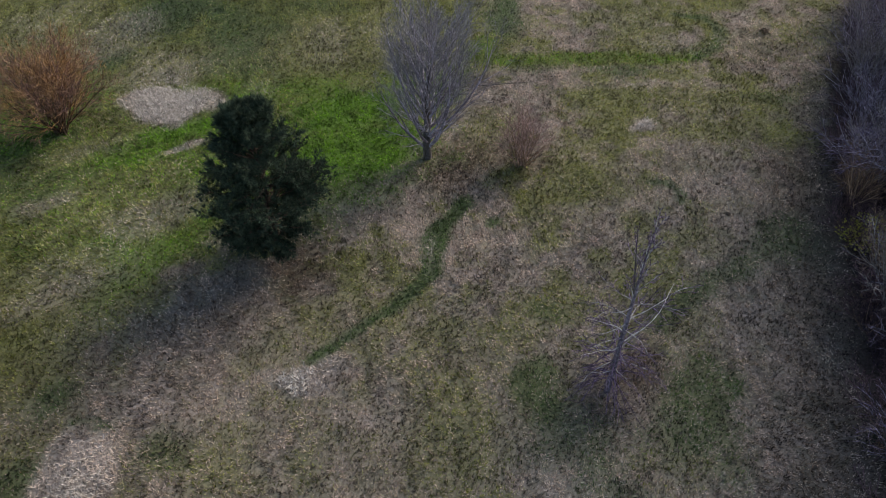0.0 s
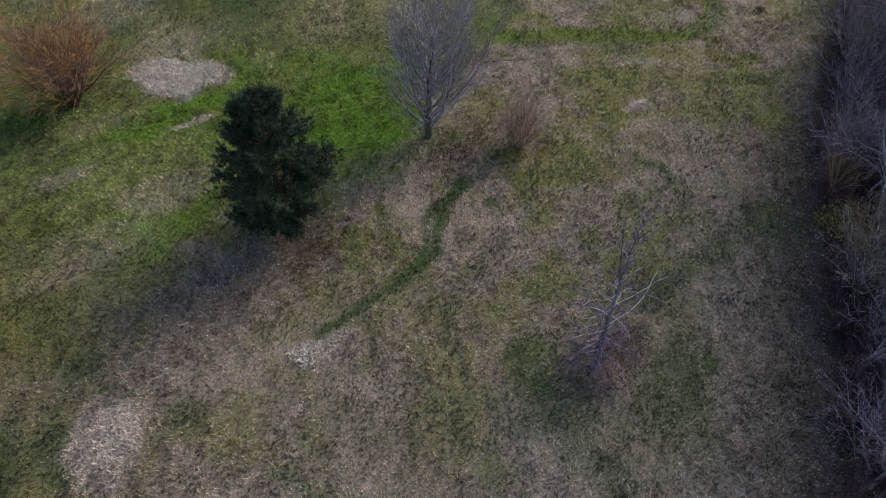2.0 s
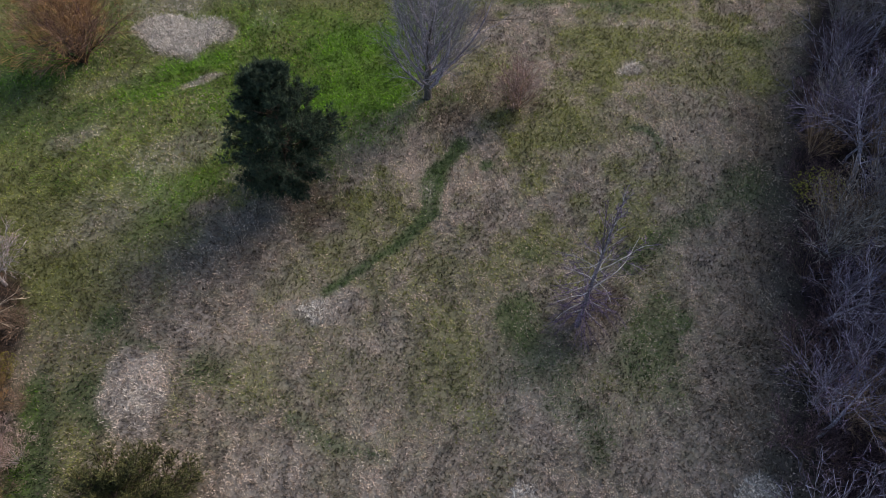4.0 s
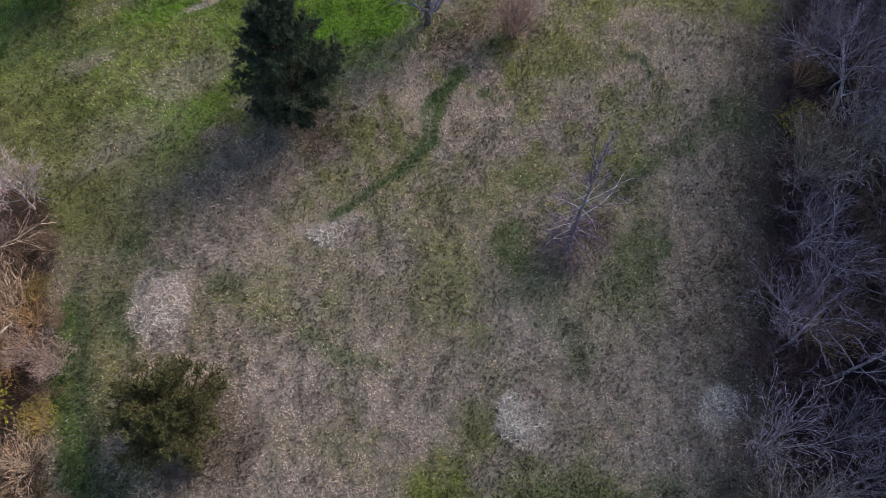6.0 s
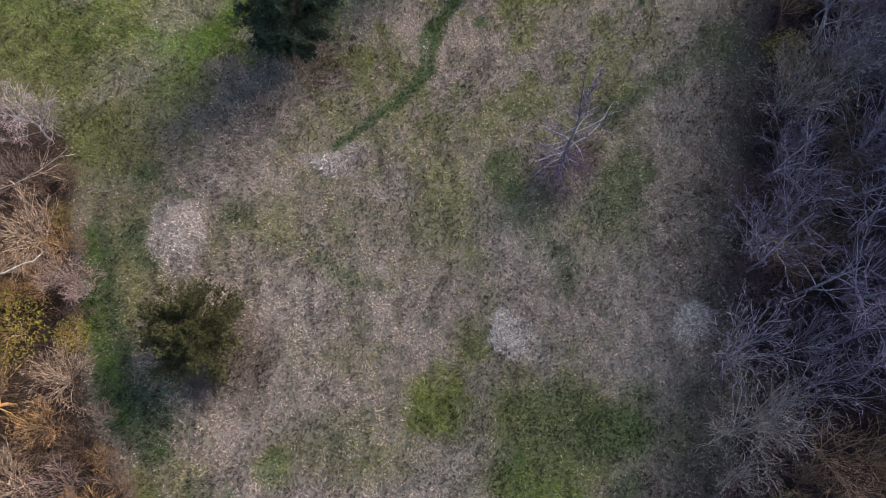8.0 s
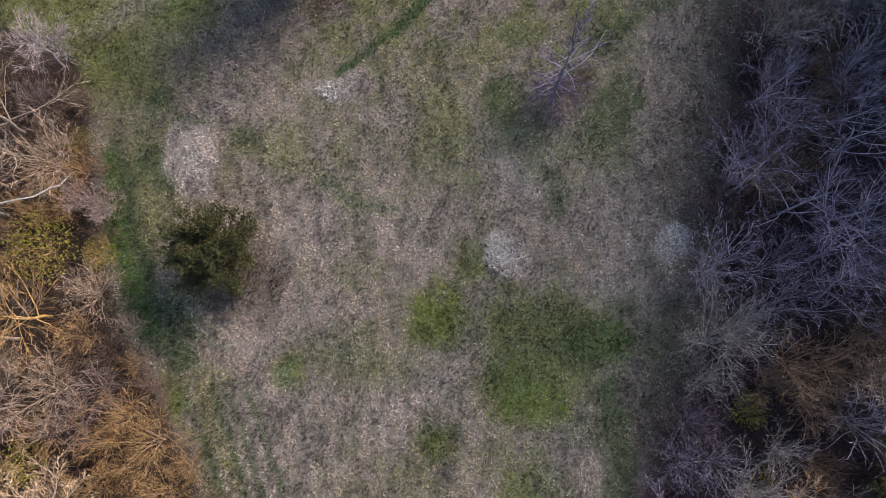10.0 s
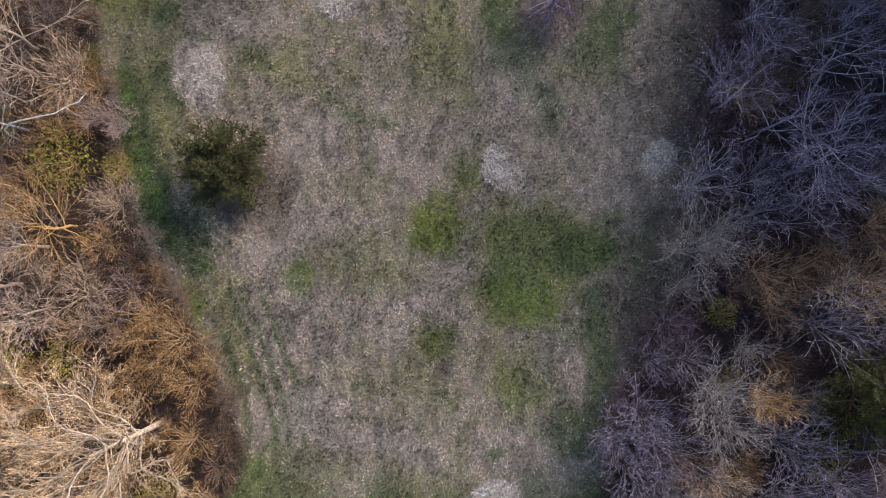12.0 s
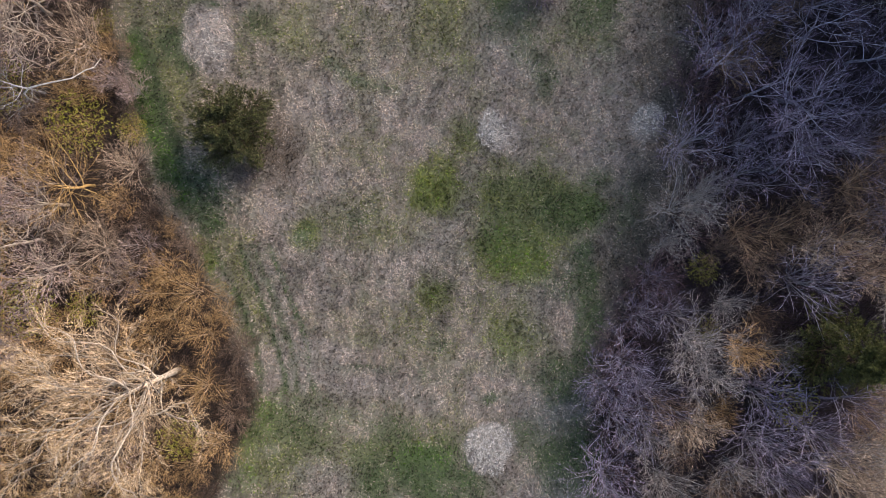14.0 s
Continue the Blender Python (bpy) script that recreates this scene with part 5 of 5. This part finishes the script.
# the great pale tree that leans over the tan wood
def pale_tree(x, y):
    rng = random.Random(55)
    ob = thing("pale_tree", "great leafless tree with thick wavy cream coloured limbs", "tree")
    trunk = [Vector((-0.09 * i * i, -0.04 * i * i, 1.15 * i)) for i in range(6)]
    part("trunk", mesh_of("pale_trunk", *piped(trunk, [0.25 - 0.036 * i for i in range(6)], 9), PALE_BARK), ob)
    # limbs: heading clockwise from +y, reach, height gained
    limbs = ((290, 9.6, 3.6), (309, 8.8, 3.0), (322, 7.0, 2.6), (270, 9.4, 2.4), (283, 6.0, 3.6), (250, 7.6, 2.8), (226, 6.4, 3.4), (232, 9.6, 2.0), (205, 7.4, 2.8),
             (184, 8.0, 2.6), (160, 7.2, 2.6), (138, 6.0, 2.8), (112, 5.0, 2.2), (40, 3.4, 2.6), (350, 4.4, 2.6), (80, 3.6, 2.4),
             (300, 7.4, 2.2), (260, 10.0, 2.8), (241, 8.4, 3.2), (216, 8.6, 2.4), (195, 8.8, 2.2), (172, 8.2, 3.0), (336, 5.6, 3.2), (278, 8.0, 1.8))
    spec = [(5, 0.22, 0.03, 7, 0.2, 38, 0.6), (3, 0.18, 0.03, 4, 0.15, 32, 0.65), (1, 0.12, 0.02, 2, 0.3, 20, 0.9), (1, 0.1, 0.0, 0, 0, 0, 0)]
    out = [[] for _ in spec]
    for k, (heading, reach, rise) in enumerate(limbs):
        a = radians(heading)
        f = 2.0 + 2.9 * ((k * 0.37) % 1.0)
        start = trunk[int(f)].lerp(trunk[int(f) + 1], f - int(f))
        tip = start + Vector((math.sin(a) * reach, math.cos(a) * reach, rise))
        across = Vector((math.cos(a), -math.sin(a), 0.3))
        sway, phase, turns = rng.uniform(0.35, 0.85), rng.uniform(0, 6), rng.uniform(5, 12)
        pts = []
        for i in range(13):
            f = i / 12
            p = start.lerp(tip, f) + across * sway * (math.sin(phase + turns * f) - math.sin(phase) * (1 - f)) * min(1, 3 * f) + Vector((0, 0, 0.9 * math.sin(math.pi * f)))
            pts.append(p + Vector((rng.gauss(0, 0.06), rng.gauss(0, 0.06), rng.gauss(0, 0.05))) * min(1, 2 * f))
        thick = rng.choice((0.05, 0.06, 0.075, 0.085))
        part("limb", mesh_of("pale_limb", *piped(pts, [thick * (1 - 0.86 * i / 12) for i in range(13)], 6), PALE_BARK), ob)
        for j in range(11):
            i = min(11, 1 + j)
            way = (pts[i + 1] - pts[i]).normalized()
            grow(rng, out, pts[i].lerp(pts[i + 1], rng.random()), turned(rng, way, rng.uniform(20, 48), (0.3 if j % 2 else 3.4) + rng.uniform(-0.9, 0.9)), reach * rng.uniform(0.2, 0.42) * (1.2 - 0.06 * i), thick * 0.5 * (1 - 0.06 * i), 0, spec)
    for pts, rad in out[0]:
        part("branch", mesh_of("pale_branch", *piped(pts, [max(0.014, r) for r in rad], 4), PALE_BARK), ob)
    part("twig_crown", crown_mesh(rng, "pale_twigs", out[1:], GOLD_TWIG, 0.011), ob)
    ob.matrix_basis = pose(x, y, -0.1)


pale_tree(-19.7, -9.2)


def undergrowth(count, inside, box, material, label, seed):
    """Low tangled stalks on the floor of a wood."""
    g = np.random.default_rng(seed)
    x, y = g.uniform(box[0], box[1], count * 3), g.uniform(box[2], box[3], count * 3)
    keep = inside(x, y)
    x, y = x[keep][:count], y[keep][:count]
    n = len(x)
    az, sl = g.uniform(0, 2 * np.pi, n), g.uniform(0.2, 1.4, n)
    long = g.uniform(0.5, 1.7, n)
    z = height_at(x, y) - 0.02 + g.uniform(0, 0.5, n) ** 2
    a = np.stack([x, y, z], 1)
    way = np.stack([np.cos(az) * np.sin(sl), np.sin(az) * np.sin(sl), np.cos(sl)], 1)
    side = np.stack([-np.sin(az), np.cos(az), np.zeros(n)], 1) * g.uniform(0.008, 0.018, n)[:, None]
    verts = np.stack([a - side, a + side, a + way * long[:, None]], 1).reshape(-1, 3)
    me = mesh_of("undergrowth", verts, np.arange(n * 3).reshape(-1, 3), material)
    return tagged(new("undergrowth", me), label, "undergrowth", kind="stuff")


# stalks whose dark colour stands in for shade in the gaps
undergrowth(110000, lambda x, y: (beside(x, y, WOOD_RIGHT) > 0.4) & ~((x > 33.0) & (y < -8)), (13, 42, -26, 64), SHADE_TWIG, "tangled purple stalks coloured dark for the shade under the leafless wood", 15)
# umber here also paints the shaded gaps of the tan wood
undergrowth(60000, lambda x, y: (beside(x, y, WOOD_LEFT) < -0.1) & (y < 25), (-40, -13, -26, 25), UMBER_TWIG, "tangled stalks and brambles, umber darkened for the shade under the wood", 16)


def fallen_branch():
    rng = random.Random(12)
    out = [[], []]
    grow(rng, out, (0, 0, 0.12), Vector((1, 0.02, 0.0)), 6.2, 0.035, 0, [(8, 0.04, 0.0, 12, 0.1, 50, 0.2), (1, 0.2, 0.05, 0, 0, 0, 0)])
    ob = thing("fallen_branch", "long dark fallen branch lying in the grass", "branch")
    part("stem", mesh_of("fallen_stem", *piped(*out[0][0], 5), DARK_BARK), ob)
    part("twig_crown", crown_mesh(rng, "fallen_twigs", [out[1], out[1]], GREY_TWIG, 0.012), ob)
    ob.matrix_basis = pose(3.2, 47.0, 0.0)


def build_track():
    """A grey gravel track behind the wood."""
    y = np.arange(-40.0, -8.9, 0.5)
    mid = 35.0 - 0.05 * (y + 10)
    rows = [np.stack([mid + o, y, height_at(mid + o, y) + 0.05 - 0.03 * abs(o)], 1) for o in (-1.5, -1.3, 0.0, 1.3, 1.5)]
    v = np.concatenate(rows)
    n = len(y)
    a = (np.arange(4)[:, None] * n + np.arange(n - 1)[None]).ravel()
    me = mesh_of("track", v, np.stack([a, a + n, a + n + 1, a + 1], 1), GRAVEL)
    tagged(new("track", me), "pale grey gravel track behind the wood", "track", kind="structure")


build_track()
fallen_branch()
brush_heap(2.6, 47.6, 1.8, 1.2, 160, 6, GREY_TWIG, "heap of grey lopped twigs on the grass")


def leaning_birch():
    rng = random.Random(18)
    ob = thing("leaning_birch", "thin white stemmed birch bent over the brambles", "tree")
    line = [(0, 0, 0), (0.6, -0.1, 2.0), (1.3, -0.1, 3.7), (2.2, 0.05, 4.7), (3.2, 0.05, 5.2), (4.3, 0.3, 5.3), (5.3, 0.6, 5.1), (6.1, 1.1, 4.8), (6.6, 1.4, 4.5), (6.9, 2.1, 4.3)]
    pts = [Vector(q) + Vector((0, rng.gauss(0, 0.06), rng.gauss(0, 0.06))) for q in line]
    d = Vector((0.9, 0.4, -0.1)).normalized()
    part("stem", mesh_of("birch_stem", *piped(pts, [0.075 - 0.0055 * i for i in range(10)], 5), PALE_REED), ob, "smooth white stem")
    out = [[], []]
    for k in range(10):
        grow(rng, out, pts[4 + k // 2], turned(rng, d, rng.uniform(20, 60), k * 2.4), rng.uniform(0.6, 1.4), 0.014, 0, [(3, 0.1, 0, 5, 0.2, 30, 0.5), (1, 0.1, 0, 0, 0, 0, 0)])
    part("twig_crown", crown_mesh(rng, "birch_twigs", out, PALE_BARK, 0.01), ob)
    ob.matrix_basis = pose(-30.2, 11.0, 0)


leaning_birch()
# tall dense spruces behind the grey wood, unseen, added only to shade it
shade_spruce = needle_tree(61, 26.0, 4.8, PINE_BARK, PINE_NEEDLE, 11, 5, 3, 1.0, lambda f: 1.05 - 0.9 * f, 0.2, 0.03, 0)
shade = [(44.5 + 0.12 * (y - 20) + rng.uniform(-1.5, 1.5), y) for y in range(19, 54, 2)]
wood([(shade_spruce, "spruce_tree", "unseen tall spruce added to shade the leafless wood", "tree")], [(0, x, y, rng.uniform(0, 360), rng.uniform(1.12, 1.36)) for x, y in shade], "tall spruces behind the wood")
# two more out of view, added for their shadow on the far grass
wood([(shade_spruce, "spruce_tree", "unseen spruce added to shade the far end of the meadow", "tree")], [(0, -5.0, 71.5, 10, 0.5), (0, -10.5, 72.5, 80, 0.46)], "spruces beyond the meadow")
